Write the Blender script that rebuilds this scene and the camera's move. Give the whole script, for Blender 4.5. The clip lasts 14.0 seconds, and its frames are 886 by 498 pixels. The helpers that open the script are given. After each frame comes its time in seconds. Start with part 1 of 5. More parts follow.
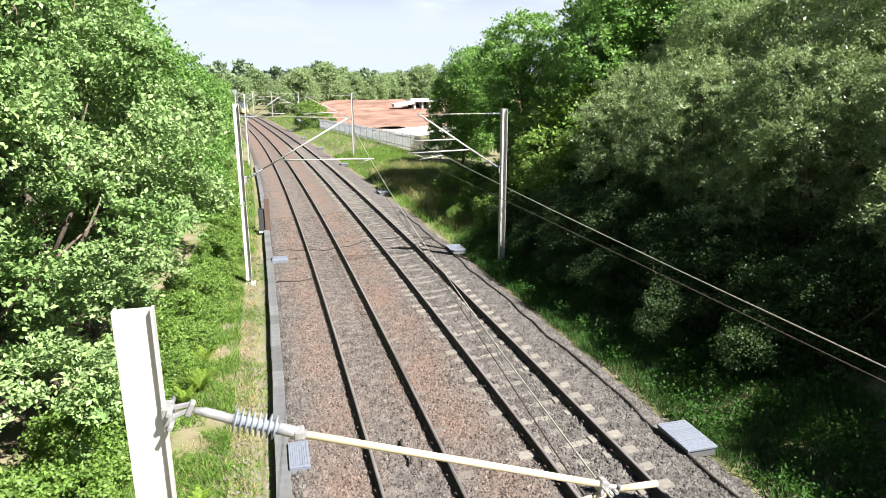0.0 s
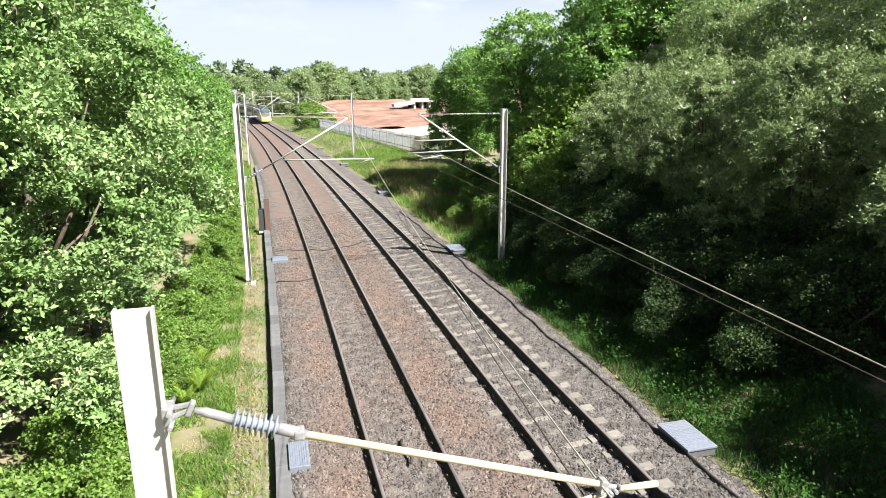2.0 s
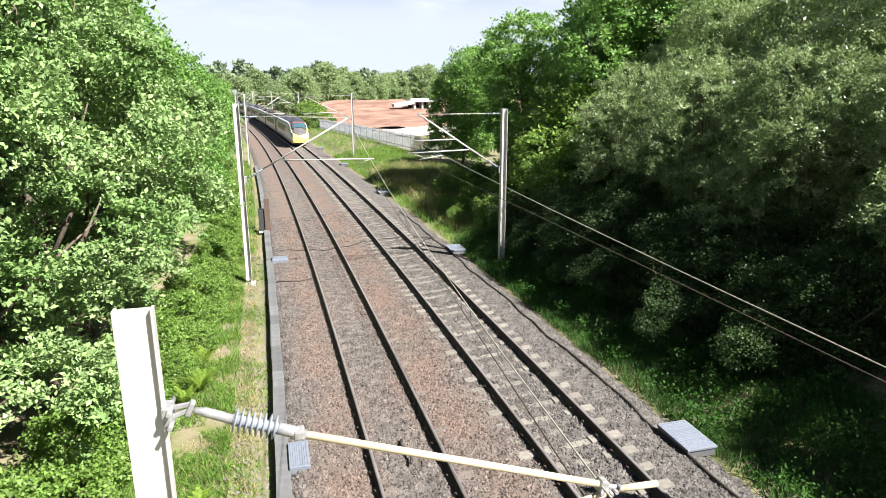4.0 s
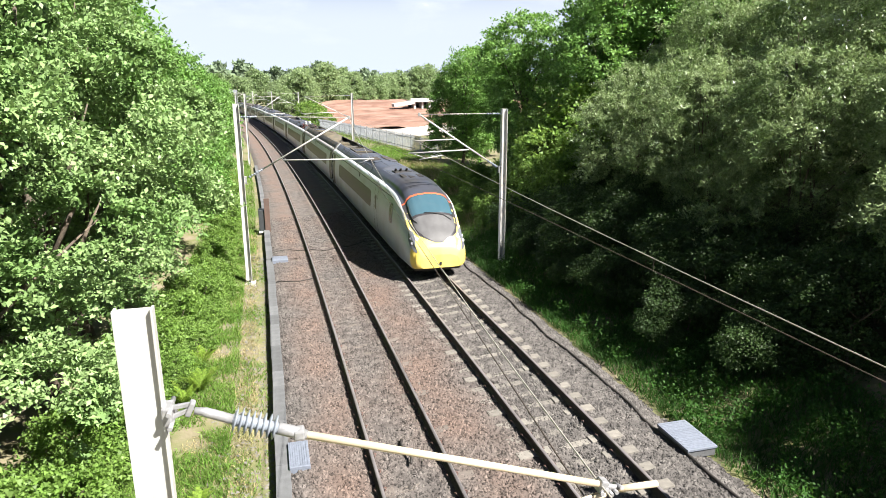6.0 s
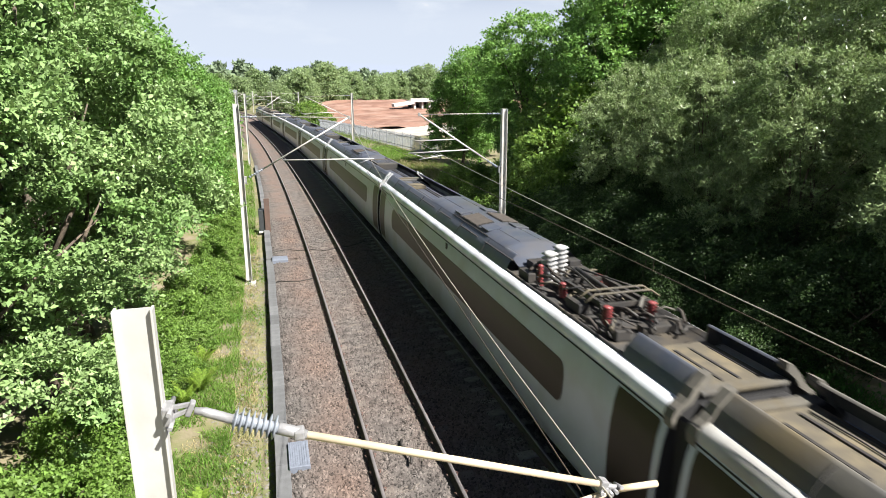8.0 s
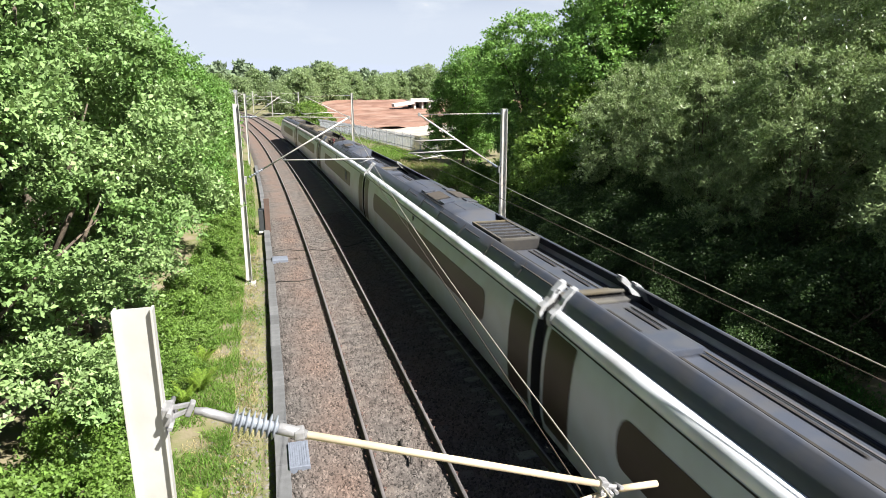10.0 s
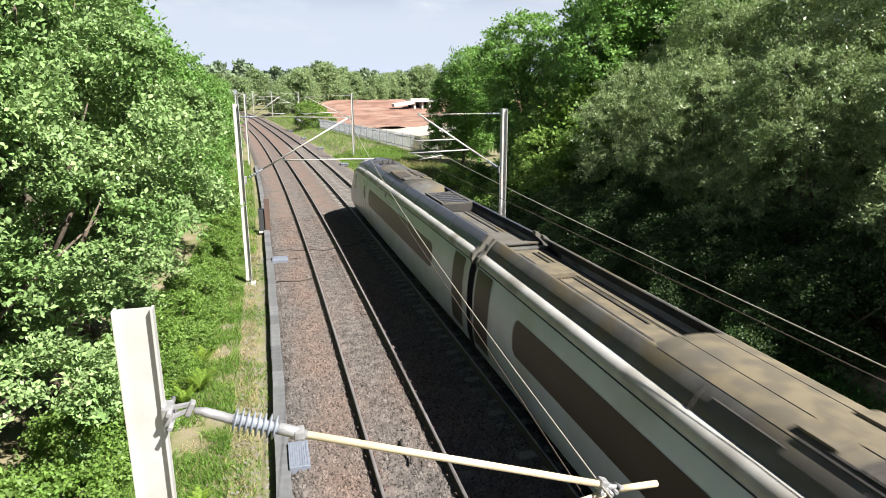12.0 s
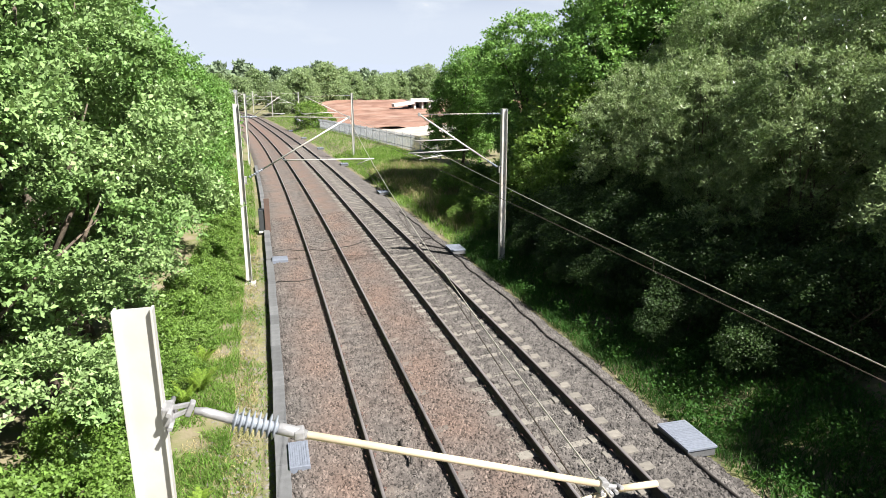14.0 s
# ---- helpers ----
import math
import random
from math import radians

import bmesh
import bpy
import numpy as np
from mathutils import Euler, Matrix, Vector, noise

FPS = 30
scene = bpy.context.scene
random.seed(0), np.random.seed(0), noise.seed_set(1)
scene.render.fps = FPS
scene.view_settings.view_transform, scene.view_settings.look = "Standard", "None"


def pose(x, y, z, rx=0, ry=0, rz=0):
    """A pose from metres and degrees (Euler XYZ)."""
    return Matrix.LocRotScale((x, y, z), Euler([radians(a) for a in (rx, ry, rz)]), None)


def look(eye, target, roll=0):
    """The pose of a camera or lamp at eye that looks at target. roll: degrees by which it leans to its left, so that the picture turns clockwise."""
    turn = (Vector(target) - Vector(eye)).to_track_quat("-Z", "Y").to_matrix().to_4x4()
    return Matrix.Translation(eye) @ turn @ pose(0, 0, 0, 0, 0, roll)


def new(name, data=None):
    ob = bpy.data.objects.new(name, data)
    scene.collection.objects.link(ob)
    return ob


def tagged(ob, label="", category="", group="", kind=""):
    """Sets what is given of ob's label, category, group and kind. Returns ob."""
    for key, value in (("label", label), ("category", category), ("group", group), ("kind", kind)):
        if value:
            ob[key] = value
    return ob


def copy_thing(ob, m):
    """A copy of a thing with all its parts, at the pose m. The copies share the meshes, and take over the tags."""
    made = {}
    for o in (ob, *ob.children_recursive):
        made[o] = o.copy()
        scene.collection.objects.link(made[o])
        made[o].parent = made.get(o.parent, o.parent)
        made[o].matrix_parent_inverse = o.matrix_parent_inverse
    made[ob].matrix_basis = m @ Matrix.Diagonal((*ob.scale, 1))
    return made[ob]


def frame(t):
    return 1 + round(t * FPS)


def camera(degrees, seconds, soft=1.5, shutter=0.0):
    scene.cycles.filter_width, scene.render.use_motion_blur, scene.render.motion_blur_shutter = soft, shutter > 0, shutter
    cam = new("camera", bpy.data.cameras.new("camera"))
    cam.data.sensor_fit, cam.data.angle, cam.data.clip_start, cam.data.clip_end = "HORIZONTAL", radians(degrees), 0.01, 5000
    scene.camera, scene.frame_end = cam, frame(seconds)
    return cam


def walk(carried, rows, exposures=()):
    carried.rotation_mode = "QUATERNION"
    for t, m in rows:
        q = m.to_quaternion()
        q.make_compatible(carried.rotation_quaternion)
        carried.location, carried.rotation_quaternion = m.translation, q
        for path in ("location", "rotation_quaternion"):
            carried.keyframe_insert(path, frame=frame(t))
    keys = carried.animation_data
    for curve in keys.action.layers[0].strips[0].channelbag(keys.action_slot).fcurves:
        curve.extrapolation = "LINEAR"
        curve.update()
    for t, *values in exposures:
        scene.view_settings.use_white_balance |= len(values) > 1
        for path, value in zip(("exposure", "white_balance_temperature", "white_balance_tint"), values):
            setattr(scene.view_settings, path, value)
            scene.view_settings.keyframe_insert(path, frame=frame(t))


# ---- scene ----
# The camera stands on a road bridge and does not move.
cam = camera(68.66, 14.0, soft=0.8, shutter=0.1)
EYE = (0.0, 0.0, 7.694)
VIEW = pose(0, 0, 7.694, 90 - 14.391, 0, 0) @ pose(0, 0, 0, 0, 0, -0.116)
walk(cam, [(0.0, VIEW), (14.0, VIEW)], exposures=[(0.0, 1.78), (6.2, 1.78), (6.6, 1.84), (7.2, 1.68), (8.2, 1.56), (10.3, 1.56), (13.0, 1.54), (14.0, 1.58)])

# ---- daylight ----
SUN_DIR = Vector((0.736, -0.465, 1.0)).normalized()
SUN_EL = math.asin(SUN_DIR.z)
SUN_AZ = math.atan2(SUN_DIR.x, SUN_DIR.y)


def make_world():
    w = bpy.data.worlds.new("sky")
    scene.world = w
    w.use_nodes = True
    nt = w.node_tree
    nt.nodes.clear()
    out = nt.nodes.new("ShaderNodeOutputWorld")
    bg = nt.nodes.new("ShaderNodeBackground")
    bg.inputs["Strength"].default_value = 0.05
    sky = nt.nodes.new("ShaderNodeTexSky")
    sky.sky_type = "NISHITA"
    sky.sun_disc = False
    sky.sun_elevation = SUN_EL
    sky.sun_rotation = SUN_AZ
    sky.air_density, sky.dust_density, sky.ozone_density = 0.2, 0.05, 1.0
    tc = nt.nodes.new("ShaderNodeTexCoord")
    mp = nt.nodes.new("ShaderNodeMapping")
    mp.inputs["Scale"].default_value = (3.0, 3.0, 9.0)
    n1 = nt.nodes.new("ShaderNodeTexNoise")
    n1.inputs["Scale"].default_value = 2.6
    n1.inputs["Detail"].default_value = 8
    n1.inputs["Roughness"].default_value = 0.55
    rp = nt.nodes.new("ShaderNodeValToRGB")
    rp.color_ramp.elements[0].position, rp.color_ramp.elements[1].position = 0.54, 0.74
    rp.color_ramp.elements[0].color, rp.color_ramp.elements[1].color = (0.0, 0.0, 0.0, 1), (0.85, 0.85, 0.85, 1)
    mix = nt.nodes.new("ShaderNodeMix")
    mix.data_type = "RGBA"
    mix.inputs["B"].default_value = (6.7, 6.95, 7.2, 1)
    L = nt.links.new
    L(tc.outputs["Generated"], mp.inputs["Vector"])
    L(mp.outputs[0], n1.inputs["Vector"])
    L(n1.outputs[0], rp.inputs[0])
    L(rp.outputs[0], mix.inputs["Factor"])
    L(sky.outputs[0], mix.inputs["A"])
    sep = nt.nodes.new("ShaderNodeSeparateXYZ")
    L(tc.outputs["Generated"], sep.inputs[0])
    hz = nt.nodes.new("ShaderNodeMapRange")
    hz.interpolation_type = "SMOOTHSTEP"
    hz.inputs["From Min"].default_value, hz.inputs["From Max"].default_value = 0.08, 0.22
    hz.inputs["To Min"].default_value, hz.inputs["To Max"].default_value = 0.92, 0.0
    L(sep.outputs["Z"], hz.inputs["Value"])
    haze = nt.nodes.new("ShaderNodeMix")
    haze.data_type = "RGBA"
    haze.blend_type = "LIGHTEN"
    haze.inputs["B"].default_value = (5.2, 5.7, 6.5, 1)
    L(hz.outputs[0], haze.inputs["Factor"])
    L(mix.outputs["Result"], haze.inputs["A"])
    L(haze.outputs["Result"], bg.inputs[0])
    L(bg.outputs[0], out.inputs[0])


make_world()
sun = new("sun", bpy.data.lights.new("sun", "SUN"))
sun.data.energy, sun.data.angle, sun.data.color = 5.0, radians(0.53), (1.0, 0.955, 0.88)
sun.matrix_world = look(SUN_DIR * 100, (0, 0, 0))

# ---- the line of the railway: s metres along it, o metres to its right ----
K = (-0.000972, 1.4573e-05, -2.0338e-07, 1.0041e-09)
GAUGE, TRACKS, GRADE = 1.505, 3.487, -0.0103
OFFS = (-TRACKS / 2 - GAUGE / 2, -TRACKS / 2 + GAUGE / 2, TRACKS / 2 - GAUGE / 2, TRACKS / 2 + GAUGE / 2)
ZR = (0.0, 0.093, 0.241, 0.374)
A_MID, B_MID = -TRACKS / 2, TRACKS / 2
_S = np.arange(-600.0, 3000.5, 0.5)


def _line():
    sc = np.clip(_S, 0, 150)
    k = K[0] + K[1] * sc + K[2] * sc ** 2 + K[3] * sc ** 3
    k = np.where(_S > 165, -0.0009, k)
    k = np.where((_S > 420) | (_S < -260), 0.0, k)
    th = np.concatenate([[0], np.cumsum((k[1:] + k[:-1]) / 2 * 0.5)])
    i0 = int(np.argmin(abs(_S)))
    th += -0.249343 - th[i0]
    x = np.concatenate([[0], np.cumsum((np.sin(th[1:]) + np.sin(th[:-1])) / 2 * 0.5)])
    y = np.concatenate([[0], np.cumsum((np.cos(th[1:]) + np.cos(th[:-1])) / 2 * 0.5)])
    return x - x[i0] + 4.29788, y - y[i0], th


_X, _Y, _TH = _line()


def grade(s):
    return GRADE * np.clip(s, -300, 260)


def railz(s, o):
    """Height of the plane of the rail tops."""
    return grade(s) + np.interp(o, OFFS, ZR)


def plan(s, o):
    """World x, y at s along and o to the right."""
    th = np.interp(s, _S, _TH)
    return np.interp(s, _S, _X) + o * np.cos(th), np.interp(s, _S, _Y) - o * np.sin(th)


def heading(s):
    return float(np.interp(s, _S, _TH))


def spot(s, o, z, turn=0.0):
    """A pose at (s, o) and height z, its y axis along the line."""
    x, y = plan(s, o)
    return pose(float(x), float(y), float(z), 0, 0, -math.degrees(heading(s)) + turn)


def at(s, o, z):
    x, y = plan(s, o)
    return Vector((float(x), float(y), float(z)))


def smooth(a, b, x):
    t = np.clip((np.asarray(x, float) - a) / (b - a), 0, 1)
    return t * t * (3 - 2 * t)


def wob(x, y, f, seed=0.0):
    """Cheap smooth unevenness, about -1 to 1."""
    return (np.sin(x * f + seed) * np.cos(y * f * 1.31 - seed * 2) + 0.5 * np.sin(x * f * 2.3 - y * f * 1.7 + seed * 3) + 0.3 * np.cos(x * f * 4.1 + y * f * 3.7 + seed)) / 1.6


def landz(s, o):
    """Height of the ground beside the line: verges, banks, the fields beyond."""
    s, o = np.asarray(s, float), np.asarray(o, float)
    base = grade(s)
    left = base - 0.30 + 0.10 * smooth(-6.0, -7.5, o) + 1.3 * smooth(-7.5, -16, o) + 1.5 * smooth(-16, -60, o)
    bank = 0.55 * smooth(5.2, 7.0, o) + 2.6 * smooth(6.5, 15, o) * (1 - smooth(36, 60, s)) + 0.35 * smooth(7, 14, o)
    right = base + 0.0 + bank + 1.0 * smooth(90, 200, s) * smooth(14, 40, o)
    mid = base + np.interp(o, OFFS, ZR) - 0.42
    z = np.where(o < -5.0, left, np.where(o > 4.75, right, mid))
    z = np.where((o >= 4.3) & (o <= 4.75), mid + (right - mid) * smooth(4.3, 4.75, o), z)
    z = z + 0.05 * wob(s, o, 0.9) * (np.abs(o) > 5.2)
    far = smooth(260, 700, np.hypot(s, o))
    return z * (1 - far) + far * (-1.0)


# ---- mesh helpers ----
def link(name, me, parent=None, label="", m=None):
    ob = new(name, me)
    if parent is not None:
        ob.parent = parent
    if m is not None:
        ob.matrix_basis = m
    if label:
        ob["label"] = label
    return ob


def raw(name, verts, faces, mats, index=None, shade=False, attr=None):
    """A mesh from arrays: faces is an (n, 3) or (n, 4) array."""
    me = bpy.data.meshes.new(name)
    verts, faces = np.asarray(verts, np.float32), np.asarray(faces, np.int32)
    k = faces.shape[1]
    me.vertices.add(len(verts))
    me.vertices.foreach_set("co", verts.ravel())
    me.loops.add(faces.size)
    me.loops.foreach_set("vertex_index", faces.ravel())
    me.polygons.add(len(faces))
    me.polygons.foreach_set("loop_start", np.arange(0, faces.size, k, dtype=np.int32))
    for m in mats:
        me.materials.append(m)
    if index is not None:
        me.polygons.foreach_set("material_index", np.asarray(index, np.int32))
    me.update(calc_edges=True)
    if shade:
        me.polygons.foreach_set("use_smooth", np.ones(len(faces), bool))
    if attr is not None:
        a = me.attributes.new(attr[0], "FLOAT", "POINT")
        a.data.foreach_set("value", np.asarray(attr[1], np.float32))
    me.validate()
    return me


class Geo:
    """Collects the pieces of one mesh part."""

    def __init__(self):
        self.bm = bmesh.new()

    def box(self, size, m=None, bevel=0.0):
        r = bmesh.ops.create_cube(self.bm, size=1.0, matrix=(m or Matrix()) @ Matrix.Diagonal((*size, 1)))
        if bevel:
            es = list({e for v in r["verts"] for e in v.link_edges})
            bmesh.ops.bevel(self.bm, geom=es, offset=bevel, segments=2, affect="EDGES", profile=0.6)
        return self

    def tube(self, pts, r, n=10, caps=True):
        pts = [Vector(q) for q in pts]
        rs = r if isinstance(r, (list, tuple)) else [r] * len(pts)
        rings = []
        ref = None
        for i, q in enumerate(pts):
            d = (pts[min(i + 1, len(pts) - 1)] - pts[max(i - 1, 0)]).normalized()
            if ref is None:
                ref = Vector((0, 0, 1)) if abs(d.z) < 0.9 else Vector((1, 0, 0))
            a = d.cross(ref).normalized()
            b = a.cross(d).normalized()
            ref = b
            rings.append([self.bm.verts.new(q + rs[i] * (math.cos(2 * math.pi * j / n) * a + math.sin(2 * math.pi * j / n) * b)) for j in range(n)])
        for u, v in zip(rings, rings[1:]):
            for j in range(n):
                f = self.bm.faces.new((u[j], u[(j + 1) % n], v[(j + 1) % n], v[j]))
                f.smooth = n > 5
        if caps:
            self.bm.faces.new(rings[0][::-1])
            self.bm.faces.new(rings[-1])
        return self

    def prism(self, outline, m, depth):
        """A flat outline of (x, z) pushed along y by depth."""
        a = [self.bm.verts.new(m @ Vector((x, 0, z))) for x, z in outline]
        b = [self.bm.verts.new(m @ Vector((x, depth, z))) for x, z in outline]
        n = len(outline)
        for j in range(n):
            self.bm.faces.new((a[j], a[(j + 1) % n], b[(j + 1) % n], b[j]))
        self.bm.faces.new(a[::-1])
        self.bm.faces.new(b)
        return self

    def done(self, name, mat):
        bmesh.ops.recalc_face_normals(self.bm, faces=self.bm.faces)
        me = bpy.data.meshes.new(name)
        self.bm.to_mesh(me)
        self.bm.free()
        me.materials.append(mat)
        return me


def part(name, geo, material, parent, label=""):
    return link(name, geo.done(name, material), parent, label)


def empty(name, m, label, category, group="", kind=""):
    e = new(name)
    e.matrix_basis = m
    e.empty_display_size = 0.2
    return tagged(e, label, category, group, kind)


# ---- materials ----
def mat(name, colour, rough=0.6, metal=0.0, colour2=None, scale=6.0, bump=0.0, bump_scale=40.0, island=0.0, objvar=0.0, spec=0.5, lo=0.35, hi=0.65, detail=6.0, stain=None, stain_scale=1.0, attr=None):
    m = bpy.data.materials.new(name)
    m.use_nodes = True
    nt = m.node_tree
    b = nt.nodes["Principled BSDF"]
    b.inputs["Roughness"].default_value = rough
    b.inputs["Metallic"].default_value = metal
    b.inputs["Specular IOR Level"].default_value = spec
    L = nt.links.new
    tc = nt.nodes.new("ShaderNodeTexCoord")

    def noise_ramp(sc, a, z, det):
        n = nt.nodes.new("ShaderNodeTexNoise")
        n.inputs["Scale"].default_value, n.inputs["Detail"].default_value = sc, det
        L(tc.outputs["Object"], n.inputs["Vector"])
        r = nt.nodes.new("ShaderNodeMapRange")
        r.inputs["From Min"].default_value, r.inputs["From Max"].default_value = a, z
        L(n.outputs[0], r.inputs["Value"])
        return r.outputs[0]

    def blend(fac, a, c):
        x = nt.nodes.new("ShaderNodeMix")
        x.data_type = "RGBA"
        if isinstance(fac, float):
            x.inputs["Factor"].default_value = fac
        else:
            L(fac, x.inputs["Factor"])
        for key, v in (("A", a), ("B", c)):
            if isinstance(v, tuple):
                x.inputs[key].default_value = (*v, 1)
            else:
                L(v, x.inputs[key])
        return x.outputs["Result"]

    col = blend(noise_ramp(scale, lo, hi, detail), colour, colour2 or tuple(c * 0.8 for c in colour))
    if stain:
        col = blend(noise_ramp(stain_scale, 0.48, 0.68, 5.0), col, stain)
    if attr:
        a = nt.nodes.new("ShaderNodeAttribute")
        a.attribute_name = attr[0]
        col = blend(a.outputs["Fac"], col, attr[1])
    for src, amount in (("island", island), ("object", objvar)):
        if amount:
            if src == "island":
                g = nt.nodes.new("ShaderNodeNewGeometry").outputs["Random Per Island"]
            else:
                g = nt.nodes.new("ShaderNodeObjectInfo").outputs["Random"]
            r = nt.nodes.new("ShaderNodeMapRange")
            r.inputs["To Min"].default_value, r.inputs["To Max"].default_value = 1 - amount, 1 + amount
            L(g, r.inputs["Value"])
            h = nt.nodes.new("ShaderNodeHueSaturation")
            L(r.outputs[0], h.inputs["Value"])
            L(col, h.inputs["Color"])
            col = h.outputs[0]
    L(col, b.inputs["Base Color"])
    if bump:
        n = nt.nodes.new("ShaderNodeTexNoise")
        n.inputs["Scale"].default_value, n.inputs["Detail"].default_value = bump_scale, 4.0
        L(tc.outputs["Object"], n.inputs["Vector"])
        bp = nt.nodes.new("ShaderNodeBump")
        bp.inputs["Strength"].default_value, bp.inputs["Distance"].default_value = bump, 0.02
        L(n.outputs[0], bp.inputs["Height"])
        L(bp.outputs[0], b.inputs["Normal"])
    return m


def leaf_mat(name, colour, colour2, trans=0.4, rough=0.45, spec=0.35, var=0.35):
    """Leaves: coloured leaf by leaf, glossy above, letting light through."""
    m = mat(name, colour, rough, 0, colour2, scale=0.5, island=var, spec=spec, lo=0.4, hi=0.6)
    nt = m.node_tree
    b = nt.nodes["Principled BSDF"]
    src = b.inputs["Base Color"].links[0].from_socket
    tr = nt.nodes.new("ShaderNodeBsdfTranslucent")
    hs = nt.nodes.new("ShaderNodeHueSaturation")
    hs.inputs["Hue"].default_value, hs.inputs["Saturation"].default_value, hs.inputs["Value"].default_value = 0.485, 1.1, 1.3
    mx = nt.nodes.new("ShaderNodeMixShader")
    mx.inputs[0].default_value = trans
    nt.links.new(src, hs.inputs["Color"])
    nt.links.new(hs.outputs[0], tr.inputs["Color"])
    nt.links.new(b.outputs[0], mx.inputs[1])
    nt.links.new(tr.outputs[0], mx.inputs[2])
    nt.links.new(mx.outputs[0], nt.nodes["Material Output"].inputs["Surface"])
    return m


M_BALLAST = mat("ballast_stone", (0.110, 0.101, 0.096), 0.9, 0, (0.06, 0.055, 0.053), scale=3.0, bump=1.0, bump_scale=22, island=0.62, attr=("rust", (0.135, 0.090, 0.072)))
M_GROUND = mat("verge_soil", (0.13, 0.135, 0.05), 0.95, 0, (0.20, 0.165, 0.115), scale=1.6, bump=0.8, bump_scale=12, stain=(0.08, 0.11, 0.03), stain_scale=0.3)
M_EARTH = mat("red_earth", (0.24, 0.135, 0.10), 0.95, 0, (0.16, 0.085, 0.062), scale=0.25, lo=0.42, hi=0.58, bump=0.8, bump_scale=3, stain=(0.28, 0.185, 0.145), stain_scale=0.2)
M_CHALK = mat("pale_hardcore", (0.38, 0.35, 0.32), 0.95, 0, (0.3, 0.27, 0.24), scale=0.4, bump=0.5, bump_scale=4)
M_RAIL = mat("rusty_rail_side", (0.055, 0.04, 0.034), 0.7, 0.0, (0.035, 0.027, 0.024), scale=8)
M_HEAD = mat("worn_rail_head", (0.24, 0.22, 0.225), 0.4, 0.3, (0.17, 0.155, 0.155), scale=3)
M_SLEEPER = mat("concrete_sleeper", (0.2, 0.185, 0.165), 0.9, 0, (0.15, 0.14, 0.125), scale=9, bump=0.3, objvar=0.15)
M_SLEEPER_OLD = mat("dusty_sleeper", (0.15, 0.13, 0.115), 0.9, 0, (0.12, 0.1, 0.09), scale=9, bump=0.3, objvar=0.15)
M_CLIP = mat("rail_clip_steel", (0.10, 0.05, 0.04), 0.6, 0.2, (0.12, 0.07, 0.06), scale=30)
M_TROUGH = mat("trough_concrete", (0.12, 0.124, 0.132), 0.85, 0, (0.095, 0.098, 0.104), scale=5, bump=0.25, objvar=0.22)
M_LID = mat("chamber_lid", (0.17, 0.19, 0.24), 0.6, 0, (0.14, 0.16, 0.2), scale=14, bump=0.4, bump_scale=60, island=0.1)
M_CONC = mat("pale_concrete", (0.55, 0.54, 0.52), 0.85, 0, (0.46, 0.45, 0.43), scale=3, bump=0.2)
M_GALV = mat("galvanised_mast", (0.52, 0.52, 0.51), 0.5, 0.2, (0.44, 0.44, 0.43), scale=3, bump=0.06, bump_scale=18, stain=(0.5, 0.46, 0.41), stain_scale=0.9)
M_STEEL = mat("galvanised_fitting", (0.36, 0.36, 0.37), 0.45, 0.4, (0.28, 0.28, 0.29), scale=20, bump=0.1)
M_TUBE = mat("weathered_tube", (0.64, 0.55, 0.40), 0.4, 0.15, (0.55, 0.45, 0.31), scale=5, bump=0.05)
M_PORC = mat("grey_insulator", (0.21, 0.235, 0.27), 0.3, 0, (0.18, 0.2, 0.235), scale=5)
M_WIRE = mat("bright_wire", (0.45, 0.43, 0.38), 0.45, 0.4)
M_WIRE_DARK = mat("dark_wire", (0.07, 0.055, 0.045), 0.6, 0.2)
M_CABLE = mat("black_cable", (0.03, 0.026, 0.024), 0.7)
M_RUST = mat("brown_panel", (0.12, 0.075, 0.06), 0.8, 0, (0.09, 0.06, 0.05), scale=4)
M_DARKBOX = mat("dark_locker", (0.04, 0.045, 0.05), 0.6)
M_BARK = mat("bark", (0.13, 0.10, 0.075), 0.9, 0, (0.08, 0.065, 0.05), scale=6, bump=0.8, bump_scale=25)
M_LEAF_OAK = leaf_mat("oak_leaf", (0.225, 0.33, 0.135), (0.13, 0.225, 0.07), 0.24, 0.45, 0.28)
M_LEAF_BUSH = leaf_mat("bramble_leaf", (0.17, 0.275, 0.065), (0.12, 0.215, 0.04), 0.38, 0.5, 0.35)
M_LEAF_LIME = leaf_mat("sycamore_leaf", (0.185, 0.325, 0.095), (0.12, 0.24, 0.058), 0.42, 0.5, 0.3)
M_LEAF_WILLOW = leaf_mat("willow_leaf", (0.235, 0.31, 0.145), (0.125, 0.195, 0.07), 0.3, 0.42, 0.5)
# Far and skyline leaves: aerial haze is mixed into these paler colours.
M_LEAF_FAR = leaf_mat("haze_paled_leaf", (0.25, 0.33, 0.17), (0.205, 0.28, 0.14), 0.5, 0.6, 0.2)
M_LEAF_HAZE = leaf_mat("haze_tinted_leaf", (0.2, 0.26, 0.17), (0.16, 0.22, 0.14), 0.3, 0.7, 0.15)
M_GRASS = leaf_mat("grass_blade", (0.155, 0.26, 0.055), (0.105, 0.20, 0.035), 0.4, 0.6, 0.2)
M_GRASS_DRY = leaf_mat("dry_grass_blade", (0.36, 0.31, 0.17), (0.26, 0.25, 0.12), 0.35, 0.7, 0.2)
M_FENCE = mat("galvanised_palisade", (0.24, 0.26, 0.28), 0.55, 0.2, (0.2, 0.215, 0.235), scale=2)
